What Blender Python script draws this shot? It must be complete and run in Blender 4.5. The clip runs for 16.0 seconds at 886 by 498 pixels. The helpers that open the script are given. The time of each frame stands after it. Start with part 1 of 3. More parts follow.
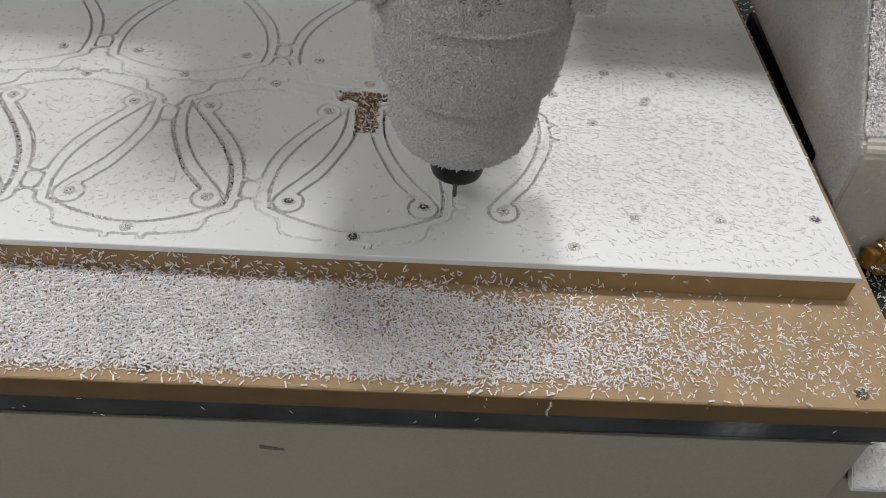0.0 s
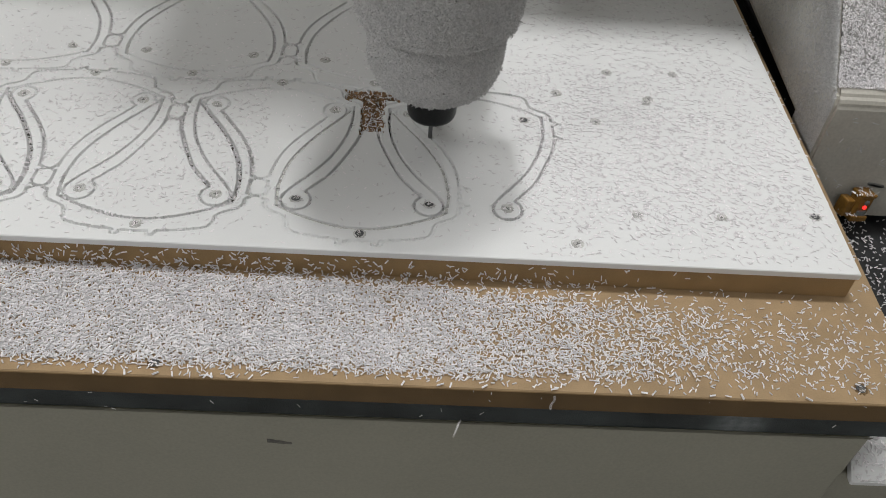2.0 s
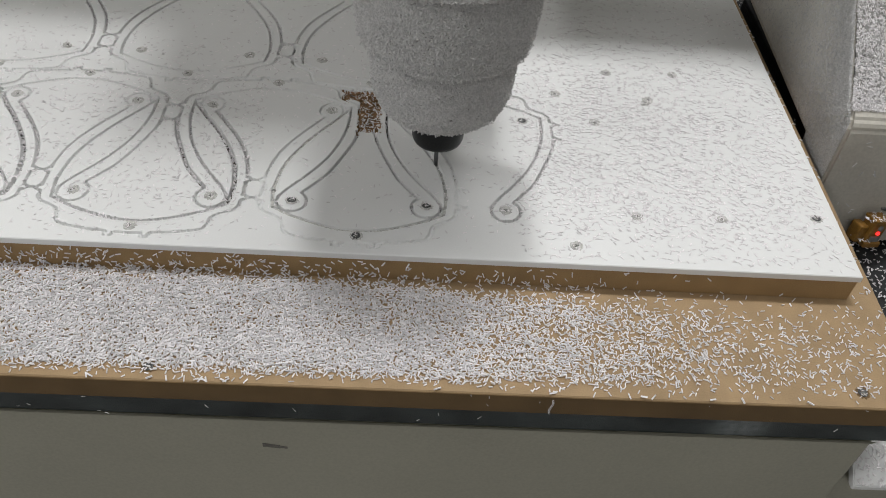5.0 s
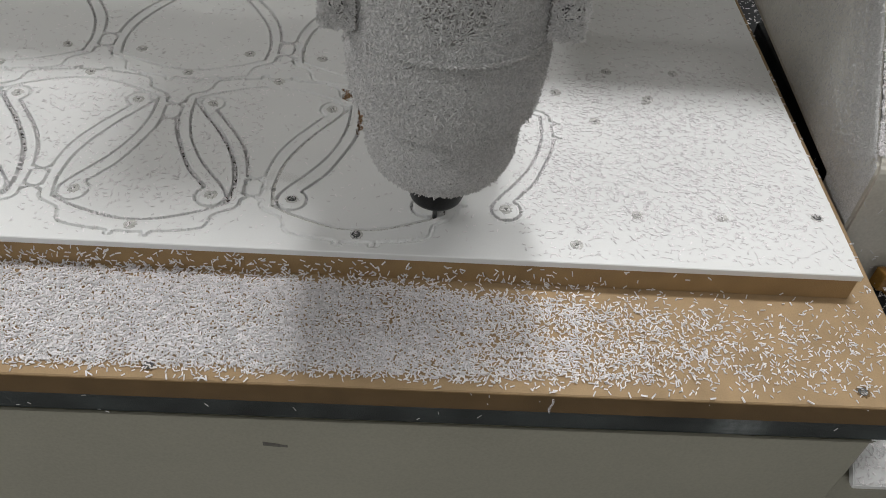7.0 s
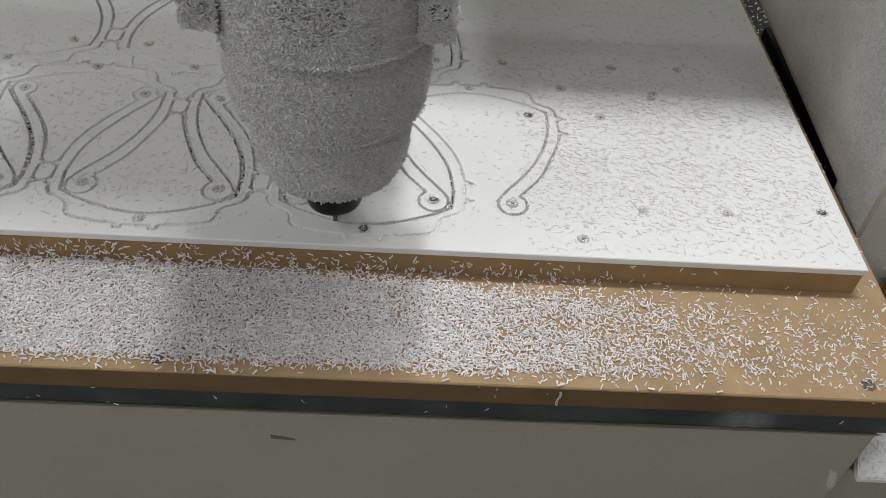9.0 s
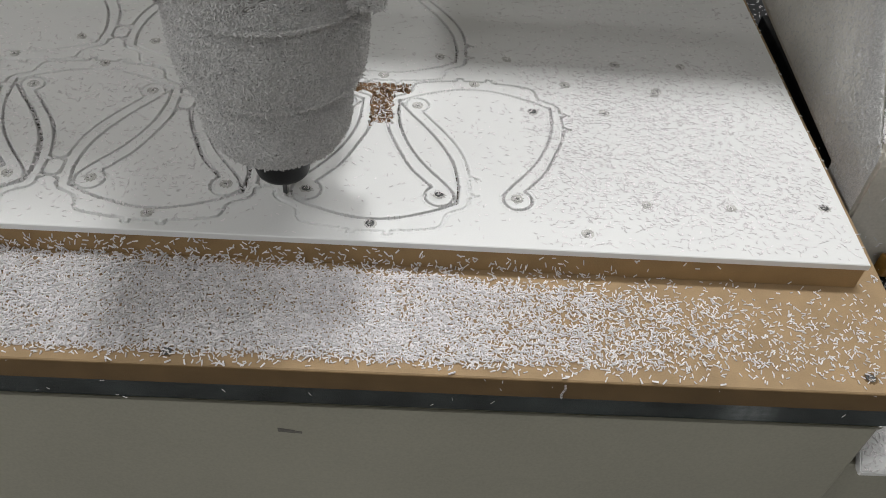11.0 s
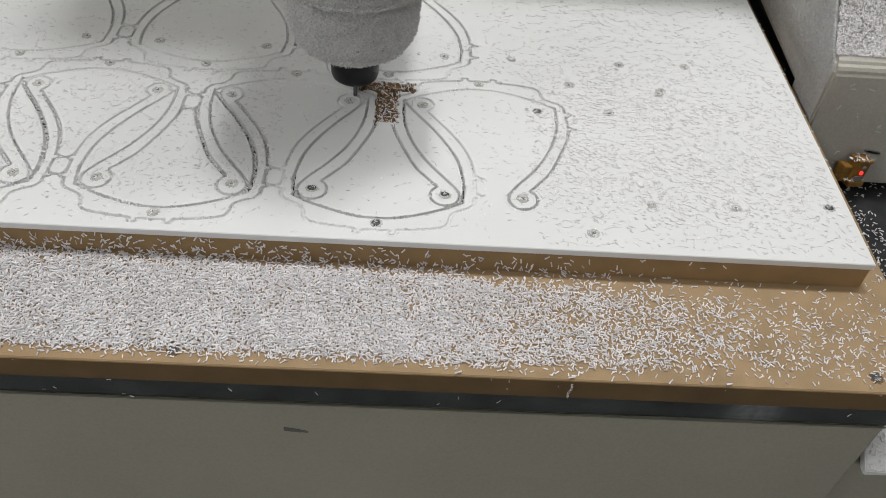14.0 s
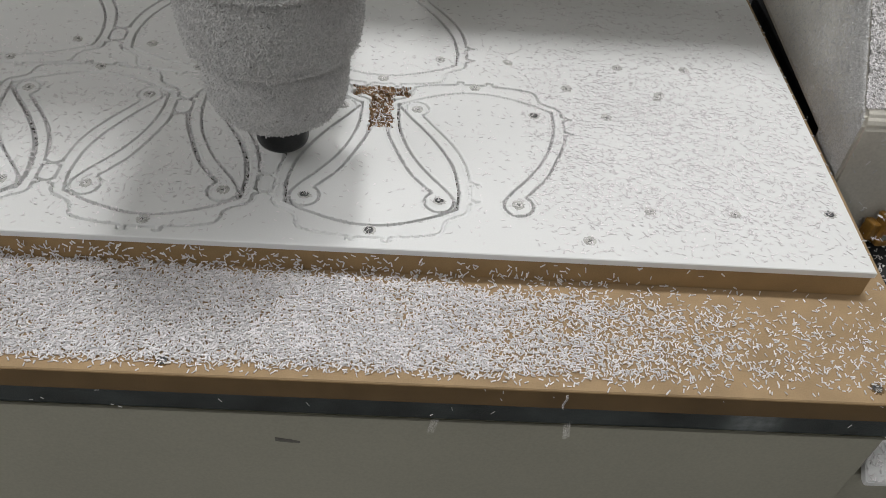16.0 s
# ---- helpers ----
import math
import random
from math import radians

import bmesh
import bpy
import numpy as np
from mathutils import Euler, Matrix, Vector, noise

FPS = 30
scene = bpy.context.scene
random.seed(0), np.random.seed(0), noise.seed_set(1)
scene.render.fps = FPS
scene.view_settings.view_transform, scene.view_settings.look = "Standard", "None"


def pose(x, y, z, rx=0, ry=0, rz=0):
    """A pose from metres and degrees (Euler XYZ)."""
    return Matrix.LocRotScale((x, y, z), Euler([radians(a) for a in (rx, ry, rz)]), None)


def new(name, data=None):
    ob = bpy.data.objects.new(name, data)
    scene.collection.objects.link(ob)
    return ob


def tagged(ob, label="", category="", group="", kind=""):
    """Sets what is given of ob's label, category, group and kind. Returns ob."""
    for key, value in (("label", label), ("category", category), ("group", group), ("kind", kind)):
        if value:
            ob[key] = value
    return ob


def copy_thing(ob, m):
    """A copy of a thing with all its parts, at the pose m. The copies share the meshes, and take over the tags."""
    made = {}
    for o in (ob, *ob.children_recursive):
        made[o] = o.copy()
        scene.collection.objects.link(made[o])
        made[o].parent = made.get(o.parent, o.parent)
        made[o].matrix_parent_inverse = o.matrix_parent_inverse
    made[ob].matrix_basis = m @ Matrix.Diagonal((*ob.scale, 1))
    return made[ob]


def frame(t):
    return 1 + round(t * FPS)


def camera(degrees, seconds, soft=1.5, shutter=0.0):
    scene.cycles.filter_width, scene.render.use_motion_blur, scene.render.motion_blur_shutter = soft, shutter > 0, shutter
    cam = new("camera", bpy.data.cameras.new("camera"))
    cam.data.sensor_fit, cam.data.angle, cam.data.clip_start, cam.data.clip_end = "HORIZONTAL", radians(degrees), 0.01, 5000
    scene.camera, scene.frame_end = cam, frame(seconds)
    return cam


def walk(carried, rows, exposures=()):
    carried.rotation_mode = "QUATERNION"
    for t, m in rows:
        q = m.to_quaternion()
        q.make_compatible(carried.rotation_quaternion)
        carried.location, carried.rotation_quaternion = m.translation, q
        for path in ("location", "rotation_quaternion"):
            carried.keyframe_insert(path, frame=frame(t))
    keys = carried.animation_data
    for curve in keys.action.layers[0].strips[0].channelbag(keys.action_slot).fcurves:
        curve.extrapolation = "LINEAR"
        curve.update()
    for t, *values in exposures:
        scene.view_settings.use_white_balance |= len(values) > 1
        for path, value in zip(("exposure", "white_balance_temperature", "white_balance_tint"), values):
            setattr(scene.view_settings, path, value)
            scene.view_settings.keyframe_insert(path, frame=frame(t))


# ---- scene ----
VIEWS = [  # seconds, tilt down, lean, turn (degrees), x, y, z
    (0, 45.739, 5.172, 3.519, -0.2902, -0.3570, 0.3760),
    (0.5, 45.846, 5.050, 3.395, -0.2890, -0.3581, 0.3773),
    (1, 45.866, 5.118, 3.427, -0.2902, -0.3608, 0.3797),
    (1.5, 45.765, 5.123, 3.456, -0.2920, -0.3642, 0.3794),
    (2, 45.782, 5.161, 3.448, -0.2933, -0.3635, 0.3801),
    (2.5, 45.834, 5.137, 3.423, -0.2927, -0.3600, 0.3798),
    (3, 45.781, 5.092, 3.396, -0.2906, -0.3601, 0.3791),
    (3.5, 45.806, 5.182, 3.486, -0.2912, -0.3589, 0.3794),
    (4, 45.778, 5.209, 3.531, -0.2928, -0.3589, 0.3781),
    (6.5, 45.821, 5.255, 3.530, -0.2908, -0.3580, 0.3769),
    (7, 45.866, 5.173, 3.445, -0.2915, -0.3585, 0.3772),
    (7.5, 45.894, 5.177, 3.439, -0.2923, -0.3597, 0.3787),
    (8, 45.775, 5.224, 3.466, -0.2939, -0.3611, 0.3779),
    (8.5, 45.905, 5.255, 3.516, -0.2959, -0.3604, 0.3765),
    (9, 45.857, 5.314, 3.576, -0.2969, -0.3628, 0.3757),
    (11.5, 45.874, 5.359, 3.580, -0.3012, -0.3683, 0.3765),
    (12, 45.847, 5.302, 3.564, -0.3014, -0.3680, 0.3758),
    (12.5, 45.879, 5.279, 3.525, -0.3004, -0.3691, 0.3771),
    (13, 45.889, 5.418, 3.722, -0.3031, -0.3703, 0.3781),
    (13.5, 45.984, 5.425, 3.713, -0.3046, -0.3703, 0.3786),
    (14, 45.868, 5.425, 3.657, -0.3049, -0.3689, 0.3763),
    (14.5, 46.006, 5.307, 3.481, -0.3026, -0.3659, 0.3777),
    (15, 46.117, 5.298, 3.445, -0.2989, -0.3616, 0.3776),
    (15.5, 46.096, 5.340, 3.512, -0.2961, -0.3572, 0.3767),
    (16, 45.992, 5.349, 3.497, -0.2999, -0.3589, 0.3748),
]


def view(tilt, lean, turn, x, y, z):
    return pose(x, y, z, 0, 0, -turn) @ pose(0, 0, 0, 90 - tilt) @ pose(0, 0, 0, 0, 0, lean)


cam = camera(55.997, 16.0, soft=0.7, shutter=0.4)
walk(cam, [(t, view(*v)) for t, *v in VIEWS], exposures=[(0.0, -0.67), (1.0, -0.72), (2.5, -0.84), (3.5, -0.78), (4.2, -0.75), (6.3, -0.67), (9.0, -0.64), (12.5, -0.62), (13.5, -0.69), (16.0, -0.76)])

# ---- light ----
world = bpy.data.worlds.new("workshop_air")
scene.world = world
world.use_nodes = True
world.node_tree.nodes["Background"].inputs[0].default_value = (0.9, 0.95, 1.0, 1)
world.node_tree.nodes["Background"].inputs[1].default_value = 0.02


def add_unseen_lamp(x, y, sx, sy, watts, colour=(0.993, 1.0, 0.988)):
    d = bpy.data.lights.new("unseen_lamp", "AREA")
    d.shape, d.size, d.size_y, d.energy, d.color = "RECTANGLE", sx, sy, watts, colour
    ob = new("unseen_lamp", d)
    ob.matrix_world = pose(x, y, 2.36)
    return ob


# Unseen lamps: the first two follow the cast shadows, the rest are added fill.
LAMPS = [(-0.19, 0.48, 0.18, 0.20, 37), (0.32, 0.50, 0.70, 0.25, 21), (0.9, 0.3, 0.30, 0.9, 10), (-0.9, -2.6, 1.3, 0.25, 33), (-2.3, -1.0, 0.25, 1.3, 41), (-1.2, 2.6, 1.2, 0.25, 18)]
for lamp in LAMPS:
    add_unseen_lamp(*lamp)


# ---- materials ----
def mat(name, colour, rough=0.5, metal=0.0, var=0.12, scale=30.0, fine=400.0, bump=0.1, coat=0.0, per_island=0.0, dark=None, spec=0.5):
    """A principled surface with two scales of colour variation and a fine relief."""
    m = bpy.data.materials.new(name)
    m.use_nodes = True
    t = m.node_tree
    N, K = t.nodes, t.links.new
    b = N["Principled BSDF"]
    b.inputs["Roughness"].default_value, b.inputs["Metallic"].default_value = rough, metal
    b.inputs["Coat Weight"].default_value = coat
    b.inputs["Specular IOR Level"].default_value = spec
    co = N.new("ShaderNodeTexCoord")
    n1, n2 = N.new("ShaderNodeTexNoise"), N.new("ShaderNodeTexNoise")
    n1.inputs["Scale"].default_value, n1.inputs["Detail"].default_value = scale, 5
    n2.inputs["Scale"].default_value, n2.inputs["Detail"].default_value = fine, 3
    K(co.outputs["Object"], n1.inputs["Vector"]), K(co.outputs["Object"], n2.inputs["Vector"])
    ramp = N.new("ShaderNodeValToRGB")
    lo = dark or [c * (1 - 2 * var) for c in colour]
    hi = [min(1, c * (1 + var)) for c in colour]
    ramp.color_ramp.elements[0].position, ramp.color_ramp.elements[1].position = 0.3, 0.7
    ramp.color_ramp.elements[0].color, ramp.color_ramp.elements[1].color = (*lo, 1), (*hi, 1)
    mixn = N.new("ShaderNodeMath")
    mixn.operation = "MULTIPLY_ADD"
    mixn.inputs[1].default_value, mixn.inputs[2].default_value = 0.4, 0.0
    K(n2.outputs["Fac"], mixn.inputs[0])
    half = N.new("ShaderNodeMath")
    half.operation = "MULTIPLY_ADD"
    half.inputs[1].default_value = 0.6
    K(n1.outputs["Fac"], half.inputs[0]), K(mixn.outputs[0], half.inputs[2])
    fac = half.outputs[0]
    if per_island:
        geo, add = N.new("ShaderNodeNewGeometry"), N.new("ShaderNodeMath")
        add.operation = "MULTIPLY_ADD"
        add.inputs[1].default_value = per_island
        K(geo.outputs["Random Per Island"], add.inputs[0])
        off = N.new("ShaderNodeMath")
        off.operation = "SUBTRACT"
        off.inputs[1].default_value = per_island / 2
        K(fac, off.inputs[0]), K(off.outputs[0], add.inputs[2])
        fac = add.outputs[0]
    K(fac, ramp.inputs[0]), K(ramp.outputs[0], b.inputs["Base Color"])
    bp = N.new("ShaderNodeBump")
    bp.inputs["Strength"].default_value, bp.inputs["Distance"].default_value = bump, 0.001
    K(n2.outputs["Fac"], bp.inputs["Height"]), K(bp.outputs[0], b.inputs["Normal"])
    return m


WHITE = mat("white_plastic_sheet", (0.80, 0.80, 0.80), 0.42, var=0.02, scale=14, fine=900, bump=0.04)
CUT = mat("dusty_cut_plastic", (0.62, 0.61, 0.59), 0.8, var=0.25, scale=220, fine=900, bump=0.5)
MDF = mat("mdf_board", (0.375, 0.255, 0.138), 0.72, var=0.12, scale=45, fine=1100, bump=0.25)
MDF_DARK = mat("dark_sawn_mdf", (0.185, 0.115, 0.052), 0.9, var=0.14, scale=30, fine=1500, bump=0.4)
PRIMER = mat("bared_dark_primer", (0.17, 0.16, 0.145), 0.6, var=0.25, scale=200, fine=900)
MDF_EDGE = mat("mdf_cut_edge", (0.35, 0.225, 0.105), 0.85, var=0.12, scale=40, fine=1500, bump=0.35)
# The dark of the through-cut gaps is put into this floor colour.
GROOVE_SHADE = mat("shade_coloured_groove_floor", (0.11, 0.098, 0.086), 0.95, var=0.45, scale=420, fine=1300, bump=0.8, dark=(0.02, 0.018, 0.016))
TORN = mat("torn_mdf", (0.34, 0.205, 0.11), 0.95, var=0.35, scale=150, fine=700, bump=0.9, dark=(0.10, 0.06, 0.03))
CHIP = mat("white_plastic_chips", (0.83, 0.80, 0.815), 0.45, var=0.10, scale=60, fine=600, bump=0.1, per_island=0.7)
COAT = mat("clinging_white_chips", (0.67, 0.66, 0.66), 0.6, var=0.08, scale=60, fine=600, bump=0.1, per_island=0.8)
BLACK_STEEL = mat("blackened_steel", (0.022, 0.023, 0.024), 0.38, 0.6, var=0.2, scale=90, fine=900, bump=0.1)
CARBIDE = mat("carbide", (0.16, 0.16, 0.165), 0.32, 0.9, var=0.15, scale=300, fine=1500)
DUSTY_METAL = mat("dust_covered_spindle_steel", (0.36, 0.35, 0.34), 0.8, 0.0, var=0.25, scale=160, fine=900, bump=0.6)
PAINT = mat("grey_machine_paint", (0.40, 0.385, 0.315), 0.5, var=0.09, scale=6, fine=500, bump=0.05)
GANTRY_PAINT = mat("dusty_grey_machine_paint", (0.60, 0.57, 0.51), 0.6, var=0.10, scale=16, fine=420, bump=0.12)
BRIGHT_DUST = mat("brightened_dust", (0.72, 0.70, 0.66), 0.85, var=0.10, scale=24, fine=500, bump=0.3)
BED = mat("dark_blue_grey_bed_edge", (0.052, 0.063, 0.065), 0.5, var=0.45, scale=26, fine=1500, bump=0.5)


def painted_highlight(m, x, reach, colour):
    """A reflected highlight put into the colour, fading out along x."""
    t = m.node_tree
    N, K = t.nodes, t.links.new
    b = N["Principled BSDF"]
    co, sep, mix, grain = N.new("ShaderNodeTexCoord"), N.new("ShaderNodeSeparateXYZ"), N.new("ShaderNodeMix"), N.new("ShaderNodeTexNoise")
    grain.inputs["Scale"].default_value, grain.inputs["Detail"].default_value = 240, 4
    K(co.outputs["Object"], sep.inputs[0]), K(co.outputs["Object"], grain.inputs["Vector"])
    off, near, fade = N.new("ShaderNodeMath"), N.new("ShaderNodeMath"), N.new("ShaderNodeMapRange")
    off.operation, near.operation, fade.interpolation_type = "SUBTRACT", "ABSOLUTE", "SMOOTHSTEP"
    off.inputs[1].default_value = x
    K(sep.outputs[0], off.inputs[0]), K(off.outputs[0], near.inputs[0]), K(near.outputs[0], fade.inputs[0])
    for k, v in enumerate((0.15 * reach, reach, 0.85, 0.0)):
        fade.inputs[k + 1].default_value = v
    gain = N.new("ShaderNodeMath")
    gain.operation = "MULTIPLY"
    K(fade.outputs[0], gain.inputs[0]), K(grain.outputs["Fac"], gain.inputs[1])
    mix.data_type = "RGBA"
    old = b.inputs["Base Color"].links[0].from_socket
    K(gain.outputs[0], mix.inputs[0]), K(old, mix.inputs[6])
    mix.inputs[7].default_value = (*colour, 1)
    K(mix.outputs[2], b.inputs["Base Color"])


painted_highlight(BED, -0.084, 0.024, (0.36, 0.39, 0.40))
RAIL = mat("dark_rail_steel", (0.028, 0.029, 0.031), 0.5, 0.3, var=0.35, scale=60, fine=700, bump=0.3)
SCREW = mat("dark_zinc_screw", (0.15, 0.15, 0.155), 0.4, 0.7, var=0.3, scale=300, fine=1200, bump=0.2)
YELLOW = mat("amber_sensor_plastic", (0.27, 0.135, 0.025), 0.42, var=0.25, scale=90, fine=700, bump=0.2)
GREYPL = mat("grey_sensor_plastic", (0.20, 0.20, 0.19), 0.5, var=0.2, scale=150, fine=700)
CONCRETE = mat("workshop_concrete", (0.28, 0.27, 0.26), 0.8, var=0.12, scale=3, fine=120, bump=0.2)
WALL = mat("workshop_wall_paint", (0.66, 0.66, 0.64), 0.8, var=0.04, scale=2, fine=200, bump=0.05)
LED = mat("lit_red_lens", (0.6, 0.02, 0.02), 0.3)
LED.node_tree.nodes["Principled BSDF"].inputs["Emission Color"].default_value = (1, 0.02, 0.02, 1)
LED.node_tree.nodes["Principled BSDF"].inputs["Emission Strength"].default_value = 5.0
# Glow for the diffusers added over the unseen lamps.
DIFFUSER_GLOW = mat("added_diffuser_glow", (0.8, 0.8, 0.8), 0.5)
DIFFUSER_GLOW.node_tree.nodes["Principled BSDF"].inputs["Emission Color"].default_value = (1, 0.985, 0.96, 1)
DIFFUSER_GLOW.node_tree.nodes["Principled BSDF"].inputs["Emission Strength"].default_value = 1.0


# ---- builders ----
def part(name, bm, material, parent=None, label="", smooth=False):
    me = bpy.data.meshes.new(name)
    bm.to_mesh(me)
    bm.free()
    if smooth:
        me.shade_smooth()
    me.materials.append(material)
    ob = new(name, me)
    ob.parent = parent
    return tagged(ob, label)


def empty(name, m=None):
    ob = new(name)
    ob.empty_display_size = 0.02
    if m is not None:
        ob.matrix_world = m
    return ob


def box(x0, x1, y0, y1, z0, z1, bevel=0.0, segments=2, bm=None):
    bm = bm or bmesh.new()
    made = bmesh.ops.create_cube(bm, size=1)["verts"]
    for v in made:
        v.co = Vector(((x0 + x1) / 2 + v.co.x * (x1 - x0), (y0 + y1) / 2 + v.co.y * (y1 - y0), (z0 + z1) / 2 + v.co.z * (z1 - z0)))
    if bevel:
        edges = {e for v in made for e in v.link_edges}
        bmesh.ops.bevel(bm, geom=list(edges), offset=bevel, segments=segments, affect="EDGES", profile=0.5)
    return bm


def lathe(profile, steps=64, bm=None, at=(0, 0, 0)):
    """A turned body about z from (radius, height) rows, closed at both ends."""
    bm = bm or bmesh.new()
    rings = []
    for r, z in profile:
        rings.append([bm.verts.new((at[0] + r * math.cos(2 * math.pi * k / steps), at[1] + r * math.sin(2 * math.pi * k / steps), at[2] + z)) for k in range(steps)])
    for a, b in zip(rings, rings[1:]):
        for k in range(steps):
            bm.faces.new((a[k], a[(k + 1) % steps], b[(k + 1) % steps], b[k]))
    bm.faces.new(rings[0][::-1])
    bm.faces.new(rings[-1])
    return bm


def prism(outline, x0, x1, bevel=0.0):
    """A plate of constant section: outline in (y, z), from x0 to x1."""
    bm = bmesh.new()
    a = [bm.verts.new((x0, y, z)) for y, z in outline]
    b = [bm.verts.new((x1, y, z)) for y, z in outline]
    n = len(a)
    bm.faces.new(a)
    bm.faces.new(b[::-1])
    for k in range(n):
        bm.faces.new((a[k], b[k], b[(k + 1) % n], a[(k + 1) % n]))
    bmesh.ops.recalc_face_normals(bm, faces=bm.faces)
    if bevel:
        bmesh.ops.bevel(bm, geom=list(bm.edges), offset=bevel, segments=2, affect="EDGES")
    return bm


rng = np.random.default_rng(7)


def chip_mesh(name, place, normal, material, parent=None, length=(0.0019, 0.0031), width=(0.00065, 0.00095), lift=0.35, thick=(0.0004, 0.0007), turn=0.7):
    """Straight slivers, one per place, lying on the surface with that normal, tipped up at random by lift radians."""
    n = len(place)
    normal = normal / np.linalg.norm(normal, axis=1, keepdims=True)
    rand = rng.normal(size=(n, 3))
    tan = rand - (rand * normal).sum(1, keepdims=True) * normal
    tan /= np.linalg.norm(tan, axis=1, keepdims=True)
    ang = np.abs(rng.normal(0, lift, n))[:, None]
    along = tan * np.cos(ang) + normal * np.sin(ang)
    side = np.cross(normal, along)
    side /= np.linalg.norm(side, axis=1, keepdims=True)
    up = np.cross(along, side)
    roll = rng.normal(0, turn, n)[:, None]
    side, up = side * np.cos(roll) + up * np.sin(roll), up * np.cos(roll) - side * np.sin(roll)
    L = rng.uniform(*length, n)[:, None]
    W = rng.uniform(*width, n)[:, None]
    H = rng.uniform(*thick, n)[:, None]
    base = place + normal * (H * 0.6 + np.sin(ang) * L * 0.45)
    rows = []
    for k in (-0.5, 0.5):
        mid = base + along * L * k
        taper = rng.uniform(0.7, 1.0, n)[:, None]
        for a, b in ((-1, -1), (1, -1), (1, 1), (-1, 1)):
            rows.append(mid + side * W * 0.5 * a * taper + up * H * 0.5 * b)
    co = np.stack(rows, 1).reshape(-1, 3)
    quad = [(0, 3, 2, 1), (4, 5, 6, 7)]
    for r in (0,):
        for k in range(4):
            quad.append((r + k, r + (k + 1) % 4, r + 4 + (k + 1) % 4, r + 4 + k))
    faces = (np.arange(n)[:, None, None] * 8 + np.array(quad)[None]).reshape(-1, 4)
    me = bpy.data.meshes.new(name)
    me.vertices.add(len(co))
    me.vertices.foreach_set("co", co.ravel())
    me.loops.add(len(faces) * 4)
    me.loops.foreach_set("vertex_index", faces.ravel().astype(np.int32))
    me.polygons.add(len(faces))
    me.polygons.foreach_set("loop_start", np.arange(len(faces), dtype=np.int32) * 4)
    me.update(calc_edges=True)
    me.shade_flat()
    me.materials.append(material)
    ob = new(name, me)
    ob.parent = parent
    return tagged(ob, kind="stuff")


UP = np.array([0.0, 0.0, 1.0])


def ups(n):
    return np.tile(UP, (n, 1))


# ---- the room ----
FLOOR = -0.86
tagged(part("floor", box(-4.0, 3.5, -4.0, 4.5, FLOOR - 0.1, FLOOR), CONCRETE), "grey concrete workshop floor", "floor", kind="structure")
tagged(part("ceiling", box(-4.0, 3.5, -4.0, 4.5, 2.5, 2.6), WALL), "plain white workshop ceiling", "ceiling", kind="structure")
for nm, b in (("wall_north", (-4.0, 3.5, 4.5, 4.6)), ("wall_south", (-4.0, 3.5, -4.1, -4.0)), ("wall_west", (-4.1, -4.0, -4.0, 4.5)), ("wall_east", (3.5, 3.6, -4.0, 4.5))):
    tagged(part(nm, box(*b, FLOOR, 2.5), WALL), "plain pale painted workshop wall", "wall", kind="structure")
# Battens and glowing diffusers added out of view, one for each lamp.
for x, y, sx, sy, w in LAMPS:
    f = tagged(empty("unseen_ceiling_light", pose(x, y, 2.5)), "unseen white ceiling batten with an added lit diffuser", "lamp", "ceiling lights")
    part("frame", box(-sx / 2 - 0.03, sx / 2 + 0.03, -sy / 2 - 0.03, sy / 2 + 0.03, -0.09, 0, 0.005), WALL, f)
    part("diffuser", box(-sx / 2, sx / 2, -sy / 2, sy / 2, -0.13, -0.09, 0.004), DIFFUSER_GLOW, f, "added lit white diffuser")

# ---- machine bed ----
Z_MDF, Z_SPOIL = -0.0048, -0.0228
Y_FRONT = -0.0842
spoil = tagged(part("spoilboard", box(-1.6, 0.0203, Y_FRONT, 1.6, Z_SPOIL - 0.018, Z_SPOIL, 0.0007, 1), MDF), "bare tan mdf spoilboard screwed on the machine bed", "board")
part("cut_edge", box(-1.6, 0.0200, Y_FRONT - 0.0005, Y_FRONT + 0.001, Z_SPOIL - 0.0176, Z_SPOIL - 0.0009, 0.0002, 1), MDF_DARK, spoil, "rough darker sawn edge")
bed = tagged(part("machine_bed", box(-1.6, 0.030, Y_FRONT + 0.002, 1.6, -0.0612, -0.0412, 0.001, 1), BED), "dark blue-grey edged flat machine bed", "machine bed", kind="structure")
frame_ob = tagged(part("machine_frame", box(-1.6, 0.0052, Y_FRONT + 0.0035, 1.6, FLOOR, -0.0605, 0.002), PAINT), "grey painted steel machine frame", "machine frame", kind="structure")
tagged(part("side_rail", box(0.012, 0.42, -0.060, 1.6, -0.120, -0.100, 0.003), RAIL), "dark steel side rail strewn with white chips", "rail")
tagged(part("side_frame", box(0.0075, 0.40, -0.0745, 1.6, FLOOR, -0.1205, 0.002), PAINT), "grey painted lower side of the machine", "machine frame", kind="structure")
tagged(part("side_frame", box(-2.12, -1.605, -0.0745, 1.6, FLOOR, -0.0945, 0.002), PAINT), "grey painted far side of the machine", "machine frame", kind="structure")
tagged(part("backing_board", box(-1.5, -0.0012, 0.0006, 1.5, Z_SPOIL, Z_MDF - 0.0002, 0.0005, 1), MDF_EDGE), "tan mdf board under the white sheet", "board")

# ---- the white sheet and the cut pattern ----
PITCH, ROW, CENTRE = 0.14172, 0.166, -0.18332
SHEET_X0, GRID_X1, GRID_Y1 = -1.45, -0.150, 0.420
GRID_X0 = -0.665
STEP = 0.0008


